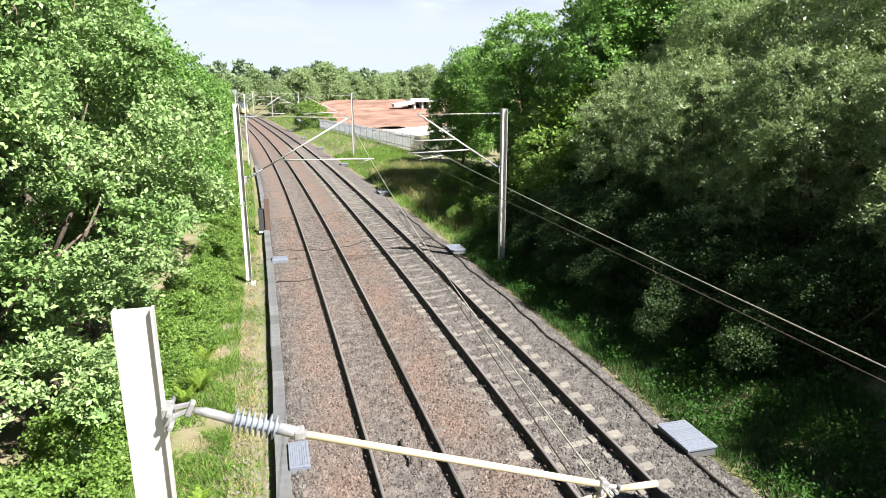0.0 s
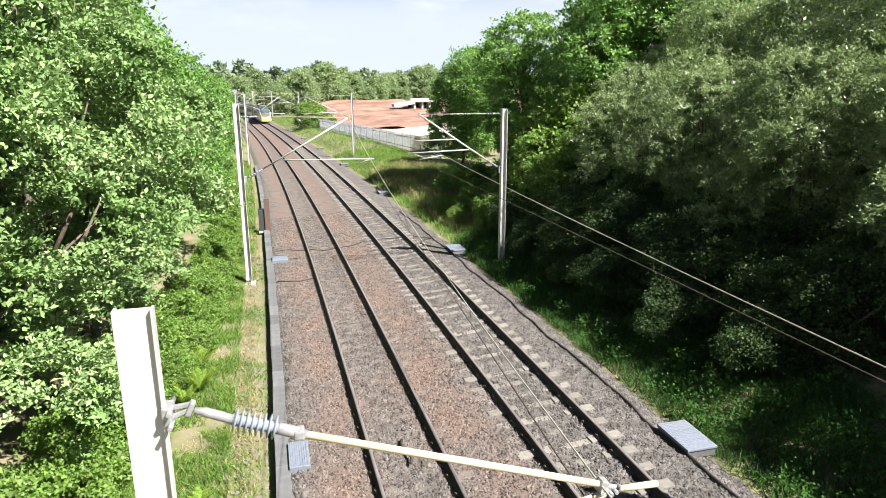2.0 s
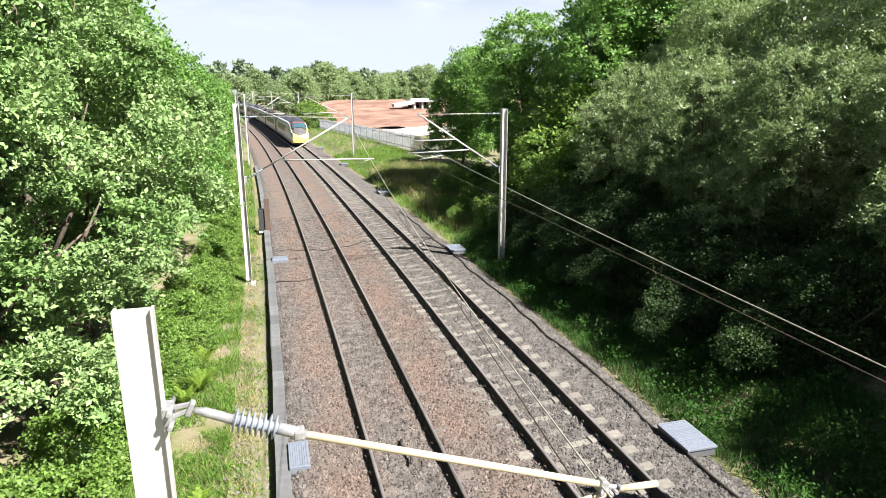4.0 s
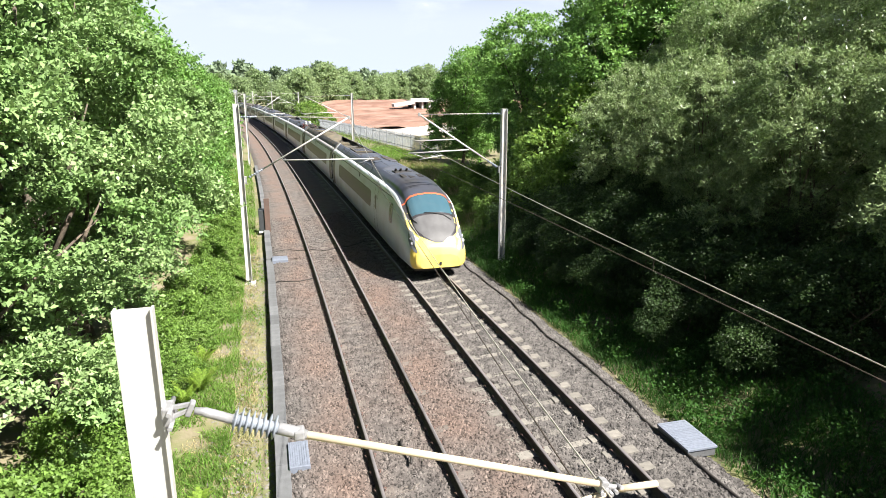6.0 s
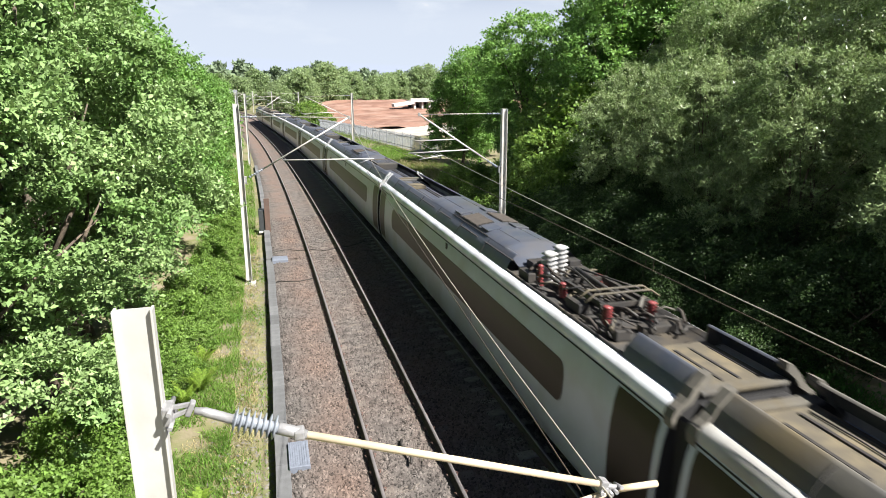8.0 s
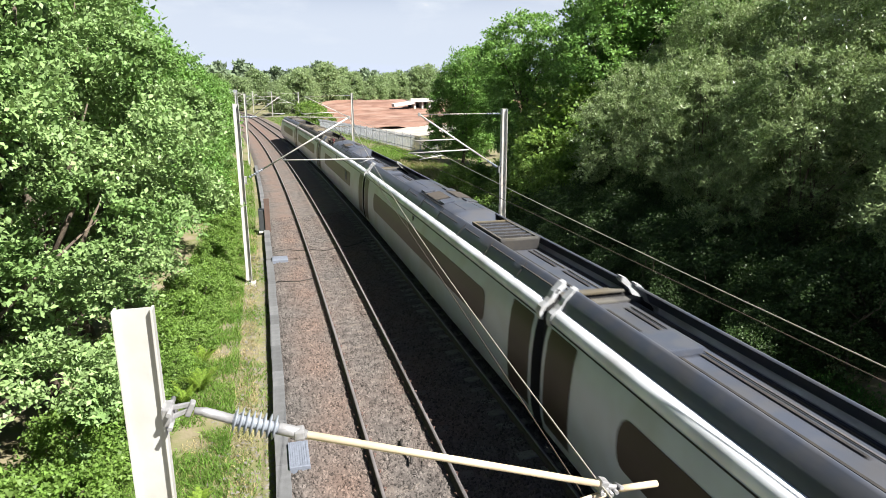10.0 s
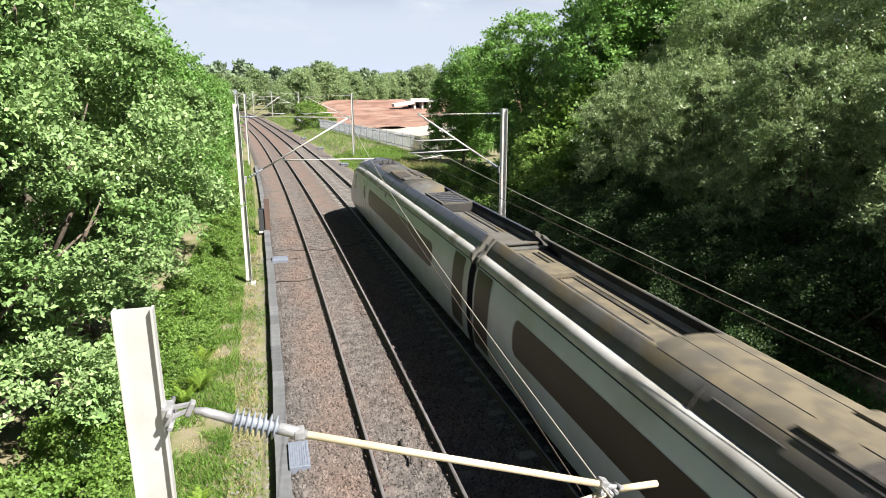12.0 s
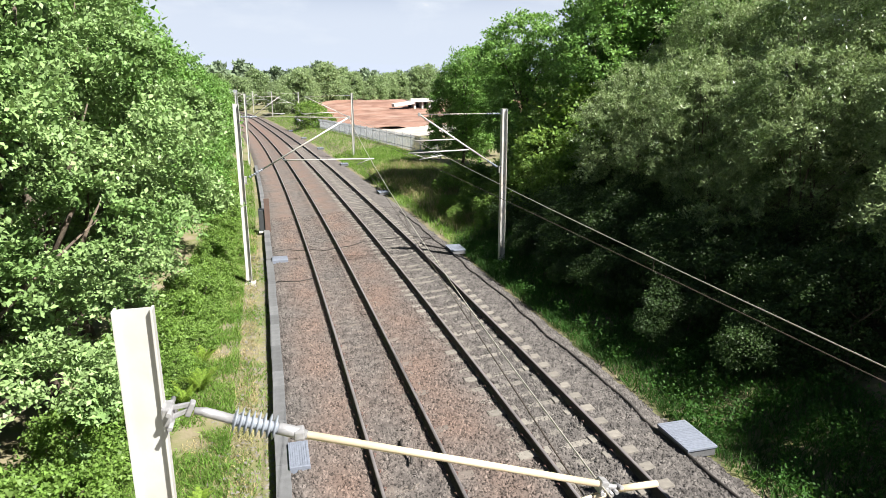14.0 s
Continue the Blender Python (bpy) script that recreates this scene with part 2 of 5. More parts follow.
# Bank bush leaves: the bank's shade is put into this dark green.
M_LEAF_SHADE = leaf_mat("shade_dark_leaf", (0.042, 0.08, 0.022), (0.03, 0.062, 0.017), 0.2, 0.5, 0.3)
# Grass and weeds near the bank's foot, green darkened to carry its shade.
M_GRASS_SHADE = leaf_mat("shade_dark_grass_blade", (0.047, 0.125, 0.024), (0.034, 0.09, 0.017), 0.35, 0.6, 0.2)
M_FERN = leaf_mat("fern_frond", (0.17, 0.26, 0.04), (0.13, 0.22, 0.03), 0.4, 0.6, 0.2)

# ---- ground ----
rng = np.random.default_rng(7)


def grid_faces(nu, nv):
    i = np.arange((nu - 1) * nv).reshape(nu - 1, nv)[:, :-1].ravel()
    return np.stack([i, i + 1, i + nv + 1, i + nv], 1)


def sheet(name, ss, oo, height, mats, label, category, attr=None):
    s, o = np.meshgrid(np.asarray(ss, float), np.asarray(oo, float), indexing="ij")
    x, y = plan(s.ravel(), o.ravel())
    z = height(s.ravel(), o.ravel())
    a = None if attr is None else (attr[0], attr[1](s.ravel(), o.ravel()))
    me = raw(name, np.stack([x, y, z], 1), grid_faces(len(ss), len(oo))[:, ::-1], mats, shade=True, attr=a)
    ob = link(name, me)
    return tagged(ob, label, category, kind="structure")


far_o = [-1000, -500, -250, -140, -90, -60, -45, -35, -28, -22, -18, -15]
near_o = list(np.arange(-13, 17.1, 0.5))
ss = [-600, -400, -280, -200, -140, -100, -70, -50, -35, -22, -12] + list(np.arange(-5, 60, 1.0)) + list(np.arange(60, 140, 2.5)) + list(np.arange(140, 300, 8.0)) + [320, 360, 420, 500, 650, 900, 1300, 2000, 2900]
sheet("ground", ss, far_o + near_o + [20, 25, 32, 40, 50, 65, 85, 120, 180, 300, 600, 1500], landz, [M_GROUND],
      "grassy lineside ground with bare soil patches", "ground")


def bedz(s, o):
    top = railz(s, o) - 0.205
    ends = np.minimum(smooth(-4.75, -4.0, o), 1 - smooth(3.9, 4.95, o))
    z = top - 0.32 * (1 - ends) + 0.022 * wob(s, o, 3.1) + 0.015 * wob(s, o, 9.7, 2.0)
    for mid in (A_MID, B_MID):
        z = z - 0.03 * np.exp(-((o - mid) / 0.35) ** 2)
    return z


def rust(s, o):
    """Brake dust and rust, heaviest beside the rails and along the older track."""
    a = 0.75 * np.exp(-((o + 0.4) / 1.1) ** 2) + 0.7 * np.exp(-((o + 3.1) / 0.8) ** 2) + 0.35 * smooth(40, 120, s)
    return np.clip(a * (0.75 + 0.5 * wob(s, o, 0.8, 4.0)), 0, 1)


sheet("ballast_bed", list(np.arange(-60, -4, 4.0)) + list(np.arange(-4, 60, 0.35)) + list(np.arange(60, 150, 1.2)) + list(np.arange(150, 430, 6.0)),
      np.arange(-4.8, 5.01, 0.14), bedz, [M_BALLAST], "grey-brown crushed stone ballast under two tracks", "ballast", attr=("rust", rust))


def stones():
    """Loose ballast stones lying on the bed."""
    n = 140000
    s = 7.0 + 36.0 * rng.random(n) ** 1.7
    o = -4.75 + 9.6 * rng.random(n)
    keep = np.ones(n, bool)
    for r in OFFS:
        keep &= np.abs(o - r) > 0.075
    s, o = s[keep], o[keep]
    n = len(s)
    x, y = plan(s, o)
    z = bedz(s, o) + 0.004
    octa = np.array([(1, 0, -0.3), (0, 1, -0.1), (-1, 0, -0.3), (0, -1, -0.1), (0.25, 0.15, 1)], float)
    tri = np.array([(0, 1, 4), (1, 2, 4), (2, 3, 4), (3, 0, 4)])
    size = 0.018 + 0.026 * rng.random((n, 1, 1))
    v = octa[None] * size * (0.65 + 0.7 * rng.random((n, 5, 1))) + size * 0.5 * (rng.random((n, 5, 3)) - 0.5)
    a = rng.random(n) * 6.28
    t = (rng.random(n) - 0.5) * 1.2
    ca, sa, ct, st = np.cos(a)[:, None], np.sin(a)[:, None], np.cos(t)[:, None], np.sin(t)[:, None]
    vx, vy, vz = v[..., 0], v[..., 1] * ct - v[..., 2] * st, v[..., 1] * st + v[..., 2] * ct
    v = np.stack([vx * ca - vy * sa, vx * sa + vy * ca, vz], -1) + np.stack([x, y, z], 1)[:, None]
    f = (tri[None] + 5 * np.arange(n)[:, None, None]).reshape(-1, 3)
    me = raw("ballast_stones", v.reshape(-1, 3), f, [M_BALLAST], attr=("rust", np.repeat(rust(s, o), 5)))
    tagged(link("ballast_stones", me), "loose angular grey and rusty ballast stones", "ballast", kind="stuff")


stones()

# ---- the two tracks ----
RAIL_SHAPE = [(-0.036, 0), (-0.036, -0.035), (-0.012, -0.05), (-0.012, -0.125), (-0.07, -0.14), (-0.07, -0.159), (0.07, -0.159), (0.07, -0.14), (0.012, -0.125), (0.012, -0.05), (0.036, -0.035), (0.036, 0)]


def rail_mesh(o):
    s = np.concatenate([np.arange(-60, 200, 1.0), np.arange(200, 430, 5.0)])
    n = len(RAIL_SHAPE)
    rows = []
    for dx, dz in RAIL_SHAPE:
        x, y = plan(s, o + dx)
        rows.append(np.stack([x, y, railz(s, o) + dz], 1))
    v = np.stack(rows, 1).reshape(-1, 3)
    f, idx = [], []
    for j in range(n):
        k = (j + 1) % n
        i = np.arange(len(s) - 1) * n
        f.append(np.stack([i + j, i + k, i + n + k, i + n + j], 1))
        idx += [1 if j == n - 1 else 0] * (len(s) - 1)
    return raw("rail", v, np.concatenate(f), [M_RAIL, M_HEAD], idx)


def sleeper_mesh(material):
    g = Geo()
    for x, w in ((-0.85, 0.75), (0.85, 0.75)):
        g.box((w, 0.26, 0.12), pose(x, 0, -0.06), 0.018)
    g.box((1.0, 0.20, 0.10), pose(0, 0, -0.085), 0.015)
    return g.done("sleeper", material)


def track(mid, label, material, sink, first):
    t = empty("railway_track", pose(0, 0, 0), label, "railway track", "running lines", "structure")
    for side in (-1, 1):
        link("rail", rail_mesh(mid + side * GAUGE / 2), t, "rusty steel rail with a worn bright head")
    me = sleeper_mesh(material)
    ga = math.degrees(math.atan2(0.133 if mid > 0 else 0.093, GAUGE))
    for i in range(140):
        s = first + 0.65 * i
        link("sleeper", me, t, "", spot(s, mid, float(railz(s, mid)) - 0.165 - sink + 0.012 * math.sin(i * 2.1)) @ pose(0, 0, 0, 0, -ga, 0))
    g = Geo()
    for i in range(75):
        s = first + 0.65 * i
        for side in (-1, 1):
            for q in (-1, 1):
                o = mid + side * GAUGE / 2 + q * 0.085
                m = spot(s, o, float(railz(s, o)) - 0.135)
                g.tube([m @ Vector((0, -0.05, 0)), m @ Vector((0.03 * q, -0.01, 0.035)), m @ Vector((0.045 * q, 0.04, 0.01)), m @ Vector((-0.01 * q, 0.05, 0.02))], 0.011, 5)
    part("rail_clips", g, M_CLIP, t, "rust-red spring clips").update_tag()
    t.children[-1]["kind"] = "stuff"
    return t


track(A_MID, "rusty railway track with sleepers half buried in ballast", M_SLEEPER_OLD, 0.035, 6.0)
track(B_MID, "railway track on pale concrete sleepers in ballast", M_SLEEPER, 0.018, 6.2)


def trough():
    e = empty("cable_trough", pose(0, 0, 0), "grey concrete cable trough with separate lids beside the ballast", "cable trough", "", "structure")
    g = Geo()
    for i in range(-6, 74):
        s = i * 1.0 + 0.5
        g.box((0.28, 0.995, 0.2), spot(s, -4.38, float(grade(s)) - 0.32))
    part("trough_body", g, M_TROUGH, e)
    lid = Geo().box((0.31, 0.985, 0.07), bevel=0.008).done("lid", M_TROUGH)
    for i in range(-6, 74):
        s = i * 1.0 + 0.5
        link("lid", lid, e, "", spot(s, -4.38 + 0.008 * math.sin(i * 5), float(grade(s)) - 0.185 + 0.004 * math.sin(i * 3.3), 0.6 * math.sin(i * 7.7)))


trough()


def chamber(s, o, w, l, h, turn=0.0):
    e = empty("cable_chamber", spot(s, o, float(railz(s, o)) - 0.22, turn), "grey ribbed lid on a concrete cable chamber beside the track", "cable chamber", "cable chambers")
    part("chamber_wall", Geo().box((w - 0.05, l - 0.05, h), pose(0, 0, h / 2 - 0.03), 0.01), M_TROUGH, e)
    part("lid", Geo().box((w, l, 0.05), pose(0, 0, h), 0.008), M_LID, e, "blue-grey ribbed lid")
    g = Geo()
    for i in range(int(l / 0.06) - 1):
        g.box((w - 0.06, 0.022, 0.008), pose(0, -l / 2 + 0.06 * (i + 1), h + 0.028))
    part("lid_ribs", g, M_LID, e)


for s, o, w, l in ((12.05, 4.2, 0.72, 1.15), (30.1, 4.25, 0.72, 1.15), (48.6, 4.3, 0.75, 1.1), (68.4, 4.3, 0.8, 1.1), (88, 4.3, 0.8, 1.1), (108, 4.4, 0.8, 1.1), (128, 4.4, 0.8, 1.1)):
    chamber(s, o, w, l, 0.17)


def ground_plate(s, o, w, l, label, material, ribs):
    e = empty("ground_plate", spot(s, o, float(bedz(s, o)) + 0.09), label, "ground plate")
    part("plate", Geo().box((w, l, 0.16), pose(0, 0, -0.04), 0.01), material, e)
    if ribs:
        g = Geo()
        for i in range(8):
            g.box((0.018, l - 0.08, 0.01), pose(-w / 2 + w * (i + 1) / 9, 0, 0.044))
        part("ribs", g, material, e)


ground_plate(14.25, -4.02, 0.44, 1.05, "grey ribbed concrete cover slab on the ballast", M_LID, True)
ground_plate(32.0, -3.9, 0.72, 0.8, "pale blue-grey steel plate on the ballast", M_LID, False)


def locker():
    s, o = 39.6, -4.45
    e = empty("lineside_locker", spot(s, o, float(grade(s)) - 0.3), "dark lineside locker with a tall rust-brown end panel", "locker")
    part("panel", Geo().box((0.30, 0.06, 2.0), pose(0.16, -0.4, 1.0), 0.01), M_RUST, e, "rust-brown end panel")
    part("body", Geo().box((0.4, 0.75, 1.25), pose(-0.12, 0.02, 0.68), 0.015), M_DARKBOX, e)
    part("plinth", Geo().box((0.5, 0.9, 0.1), pose(-0.1, 0.02, 0.05), 0.01), M_CONC, e)


locker()


def cable(name, pts, r, label, material=M_CABLE):
    return tagged(link(name, Geo().tube([at(s, o, bedz(np.array(s), np.array(o)) + r + dz) for s, o, dz in pts], r, 6).done(name, material)), label, "cable")


cable("lineside_cable", [(s, 3.9 + 0.05 * math.sin(s * 0.9) + 0.03 * math.sin(s * 2.3), 0.0) for s in np.arange(9, 41.1, 0.6)], 0.035, "thick black cable lying along the ballast shoulder")
cable("crossing_cable", [(33.6 + 0.35 * math.sin(o * 1.3) + 0.1 * math.sin(o * 5), o, 0.02) for o in np.arange(-4.3, 4.0, 0.2)], 0.018, "thin black cable crossing the ballast under the rails")
cable("crossing_cable", [(28.4 + 0.2 * math.sin(o * 2.3), o, 0.02) for o in np.arange(-4.3, -2.6, 0.15)], 0.018, "thin black cable crossing the ballast beside the trough")
cable("looped_cable", [(30.4 + 2.6 * u, 4.0 - 1.0 * math.sin(u * 3.0), 0.03) for u in np.arange(0, 1.01, 0.1)], 0.035, "loop of thick black cable on the ballast")
cable("cable_end", [(13.2 + 0.15 * i, A_MID + 0.03 + 0.05 * math.sin(i * 0.9), 0.075 + 0.02 * math.sin(i * 0.7)) for i in range(8)], 0.03, "short offcut of bent black cable between the rails")

# ---- overhead line ----
def hbeam(w, d, h, tf=0.018):
    """H-section mast: the web faces along the line."""
    g = Geo()
    for q in (-1, 1):
        g.box((tf, d, h), pose(q * (w / 2 - tf / 2), 0, h / 2), 0.003)
    g.box((w - 2 * tf, tf * 0.8, h), pose(0, 0, h / 2))
    return g


def insulator(e, a, b, r=0.075, sheds=8):
    a, b = Vector(a), Vector(b)
    d = b - a
    core = Geo().tube([a, b], r * 0.45, 12)
    ins = part("insulator", core, M_PORC, e, "grey ribbed insulator")
    g = Geo()
    for i in range(sheds):
        c = a + d * ((i + 0.5) / sheds)
        u = d.normalized() * (d.length / sheds * 0.35)
        g.tube([c - u, c, c + u * 0.4], [r * 0.5, r, r * 0.55], 16)
    part("sheds", g, M_PORC, ins)


def mast(s, o, base, top, w=0.24, d=0.24):
    """An upright H-beam mast on a concrete foot."""
    e = empty("overhead_line_mast", spot(s, o, base), "pale galvanised steel H-beam mast carrying overhead wires beside the track", "mast", "overhead line masts")
    part("post", hbeam(w, d, top - base), M_GALV, e)
    part("foot", Geo().box((0.5, 0.5, 0.3), pose(0, 0, -0.24), 0.02), M_CONC, e, "concrete foot")
    return e


def arm(e, inv, name, a, b, r, material=M_GALV):
    return part(name, Geo().tube([inv @ a, inv @ b], r, 10), material, e)


def cantilever(e, s, mo, side, low, high, support, reg, reg_end, tie=None):
    """Bracket arm on a mast at (s, mo): diagonal tube from height low to the support (o, z), a tie at height high, a registration tube."""
    inv = e.matrix_basis.inverted()
    face = mo + side * 0.13
    a, b = at(s, face, low), at(s, *support)
    foot = a + (b - a) * 0.04
    c = a + (b - a) * 0.17
    part("bracket", Geo().box((0.12, 0.14, 0.3), Matrix.Translation(inv @ at(s, mo + side * 0.15, low)), 0.01), M_STEEL, e)
    insulator(e, inv @ foot, inv @ c, 0.07, 6)
    arm(e, inv, "strut_tube", c, b + (b - a) * 0.01, 0.035)
    t0 = at(s, face, high)
    t1 = at(s, mo + side * 0.8, high)
    insulator(e, inv @ t0, inv @ t1, 0.05, 6)
    arm(e, inv, "tie_rod", t1, b, 0.016, M_WIRE)
    on = a + (b - a) * 0.36
    arm(e, inv, "registration_tube", at(s, reg[0], reg[1]), at(s, reg_end[0], reg_end[1]), 0.026)
    arm(e, inv, "stay", on, at(s, *reg), 0.014, M_STEEL)
    arm(e, inv, "steady_arm", at(s, reg_end[0] - 0.15 * side, reg_end[1]), at(s, reg_end[0] - side * 0.75, reg_end[1] - 0.22), 0.016, M_STEEL)
    part("clamp", Geo().box((0.1, 0.08, 0.14), Matrix.Translation(inv @ b), 0.015), M_STEEL, e)


# near mast and its pull-off arm, close below the bridge
NS, NO = 5.0, -5.025
near_mast = empty("overhead_line_mast", spot(NS, NO, -0.35), "white-painted steel H-beam mast with a pivoted wire arm below the bridge", "mast", "overhead line masts")
part("post", hbeam(0.222, 0.085, 6.42 + 0.35, 0.014), M_GALV, near_mast)
part("foot", Geo().box((0.6, 0.6, 0.3), pose(0, 0, 0.1), 0.02), M_CONC, near_mast)
inv = near_mast.matrix_basis.inverted()
p0, p1, p2, p3, p4, p5 = (inv @ at(NS, o, z) for o, z in ((-4.90, 5.76), (-4.77, 5.745), (-4.53, 5.635), (-4.26, 5.535), (-4.08, 5.46), (-1.90, 4.71)))
brk = part("bracket", Geo().box((0.06, 0.13, 0.12), Matrix.Translation(inv @ at(NS, -4.90, 5.73)), 0.012).box((0.17, 0.022, 0.03), Matrix.Translation((p0 + p1) / 2 + Vector((0, 0, 0.015))) @ pose(0, 0, 0, 0, -4, 0), 0.006).box((0.17, 0.022, 0.03), Matrix.Translation((p0 + p1) / 2 + Vector((0, 0, -0.035))) @ pose(0, 0, 0, 0, -20, 0), 0.006), M_STEEL, near_mast, "galvanised pivot bracket")
g = Geo()
for dz in (-0.05, 0.04):
    g.tube([inv @ at(NS - 0.12, -4.88, 5.73 + dz), inv @ at(NS + 0.12, -4.88, 5.73 + dz)], 0.016, 6)
part("bolts", g, M_STEEL, brk)
part("clevis", Geo().box((0.035, 0.06, 0.10), Matrix.Translation(p1) @ pose(0, 0, 0, 0, 25, 0), 0.012).tube([p1 + Vector((0.02, 0, -0.02)), p1.lerp(p2, 0.3), p1.lerp(p2, 0.35), p2], [0.022, 0.026, 0.031, 0.031], 12), M_STEEL, near_mast)
insulator(near_mast, p2, p3, 0.082, 8)
part("socket", Geo().tube([p3, p3.lerp(p4, 0.5), p4], [0.04, 0.04, 0.03], 12).box((0.07, 0.09, 0.07), Matrix.Translation(p3.lerp(p4, 0.75)), 0.015), M_STEEL, near_mast)
part("strut_tube", Geo().tube([p4, p5], 0.027, 14), M_TUBE, near_mast, "weathered yellowish steel tube")
c0 = inv @ at(NS, -1.82, 4.665)
g = Geo().box((0.07, 0.09, 0.09), Matrix.Translation(p5) @ pose(0, 0, 0, 0, 20, 0), 0.015)
g.tube([c0 + Vector((-0.1, 0, 0.04)), c0 + Vector((0.1, 0, -0.02))], 0.024, 8)
clamp = part("wire_clamp", g, M_STEEL, near_mast, "galvanised wire clamp")
for i in range(5):
    part("clamp_bolt", Geo().tube([c0 + Vector((0.04 * i - 0.1, -0.06, 0.03 * math.sin(i * 2))), c0 + Vector((0.04 * i - 0.09, 0.07, -0.02))], 0.016, 8), M_STEEL, clamp)
part("tube_end", Geo().tube([c0 + Vector((0.05, 0, -0.02)), inv @ at(NS, -1.42, 4.635)], 0.027, 14), M_TUBE, near_mast)
part("lower_tube", Geo().tube([c0 + Vector((-0.05, 0, -0.04)), inv @ at(NS, -4.85, 4.05)], 0.027, 14), M_TUBE, near_mast)

left_mast = mast(29.0, -5.28, -0.5, 6.89)
cantilever(left_mast, 29.0, -5.28, 1, 3.82, 6.37, (-0.78, 6.28), (-3.59, 4.58), (0.25, 4.52))
right_mast = mast(27.5, 5.62, -0.4, 6.62)
cantilever(right_mast, 27.5, 5.62, -1, 4.06, 6.42, (1.91, 6.43), (4.06, 4.94), (1.42, 4.86))
inv = right_mast.matrix_basis.inverted()
arm(right_mast, inv, "upper_registration_tube", at(27.5, 3.44, 5.39), at(27.5, 1.70, 5.36), 0.024)
arm(right_mast, inv, "dropper_arm", at(27.5, 2.9, 4.74), at(27.5, 1.89, 4.59), 0.02)
mast(7.0, 5.35, -0.1, 6.6)
for s, o, side in ((76.0, -4.95, 1), (75.0, 6.45, -1), (137.0, 7.2, -1), (128.0, -5.1, 1), (190.0, 6.6, -1), (180.0, -5.2, 1), (235.0, 6.0, -1), (232.0, -5.3, 1)):
    gz = float(grade(s))
    mid = A_MID if side > 0 else B_MID
    e = mast(s, o, gz - 0.6, gz + 7.35)
    cantilever(e, s, o, side, gz + 4.6, gz + 7.1, (mid + 0.4 * side, gz + 7.0), (o + side * 1.6, gz + 5.3), (mid + side * 0.9, gz + 5.2))


def wires(name, cat, con, label):
    """Messenger and contact wires hung from support to support, with droppers."""
    e = empty(name, pose(0, 0, 0), label, "overhead wire", "overhead wires")
    top, low, drops = [], [], Geo()
    for k in range(len(cat) - 1):
        (s0, o0, z0, sag), (s1, o1, z1, _) = cat[k], cat[k + 1]
        (_, u0, w0), (_, u1, w1) = con[k], con[k + 1]
        n = max(6, int((s1 - s0) / 2.0))
        for i in range(n + 1):
            t = i / n
            a = at(s0 + (s1 - s0) * t, o0 + (o1 - o0) * t, z0 + (z1 - z0) * t - 4 * sag * t * (1 - t))
            b = at(s0 + (s1 - s0) * t, u0 + (u1 - u0) * t, w0 + (w1 - w0) * t)
            if i < n or k == len(cat) - 2:
                top.append(a)
                low.append(b)
            if i % 3 == 2 and s0 > 0:
                drops.tube([a, b], 0.004, 4)
    part("messenger_wire", Geo().tube(top, 0.0085, 6), M_WIRE, e, "bright messenger wire")
    part("contact_wire", Geo().tube(low, 0.0075, 6), M_WIRE_DARK, e, "dark contact wire")
    part("dropper", drops, M_WIRE_DARK, e)["kind"] = "stuff"


wires("overhead_wires", [(-45, -1.7, 5.6, 0.3), (5, -1.92, 4.72, 0.45), (29, -0.78, 6.28, 0.7), (76, -1.5, 6.2, 0.8), (128, -1.5, 5.6, 0.8), (180, -1.5, 5.1, 0.8), (232, -1.5, 4.6, 0.8), (300, -1.5, 4.3, 0.5)],
      [(-45, -1.7, 4.7), (5, -2.0, 4.56), (29, -0.3, 4.33), (76, -1.6, 4.2), (128, -1.8, 3.7), (180, -1.6, 3.2), (232, -1.8, 2.7), (300, -1.5, 2.4)], "overhead electric wires strung above one track")
wires("overhead_wires", [(-45, 1.7, 5.6, 0.3), (6, 1.9, 4.79, 0.1), (27.5, 1.8, 5.34, 0.4), (75, 2.1, 6.3, 0.8), (137, 2.0, 5.5, 0.9), (190, 2.0, 4.9, 0.8), (235, 2.0, 4.5, 0.8), (300, 1.9, 4.3, 0.5)],
      [(-45, 1.7, 4.75), (6, 1.95, 4.61), (27.5, 1.6, 4.70), (75, 1.6, 4.3), (137, 2.0, 3.7), (190, 1.7, 3.2), (235, 2.0, 2.8), (300, 1.8, 2.4)], "overhead electric wires strung above the farther track")


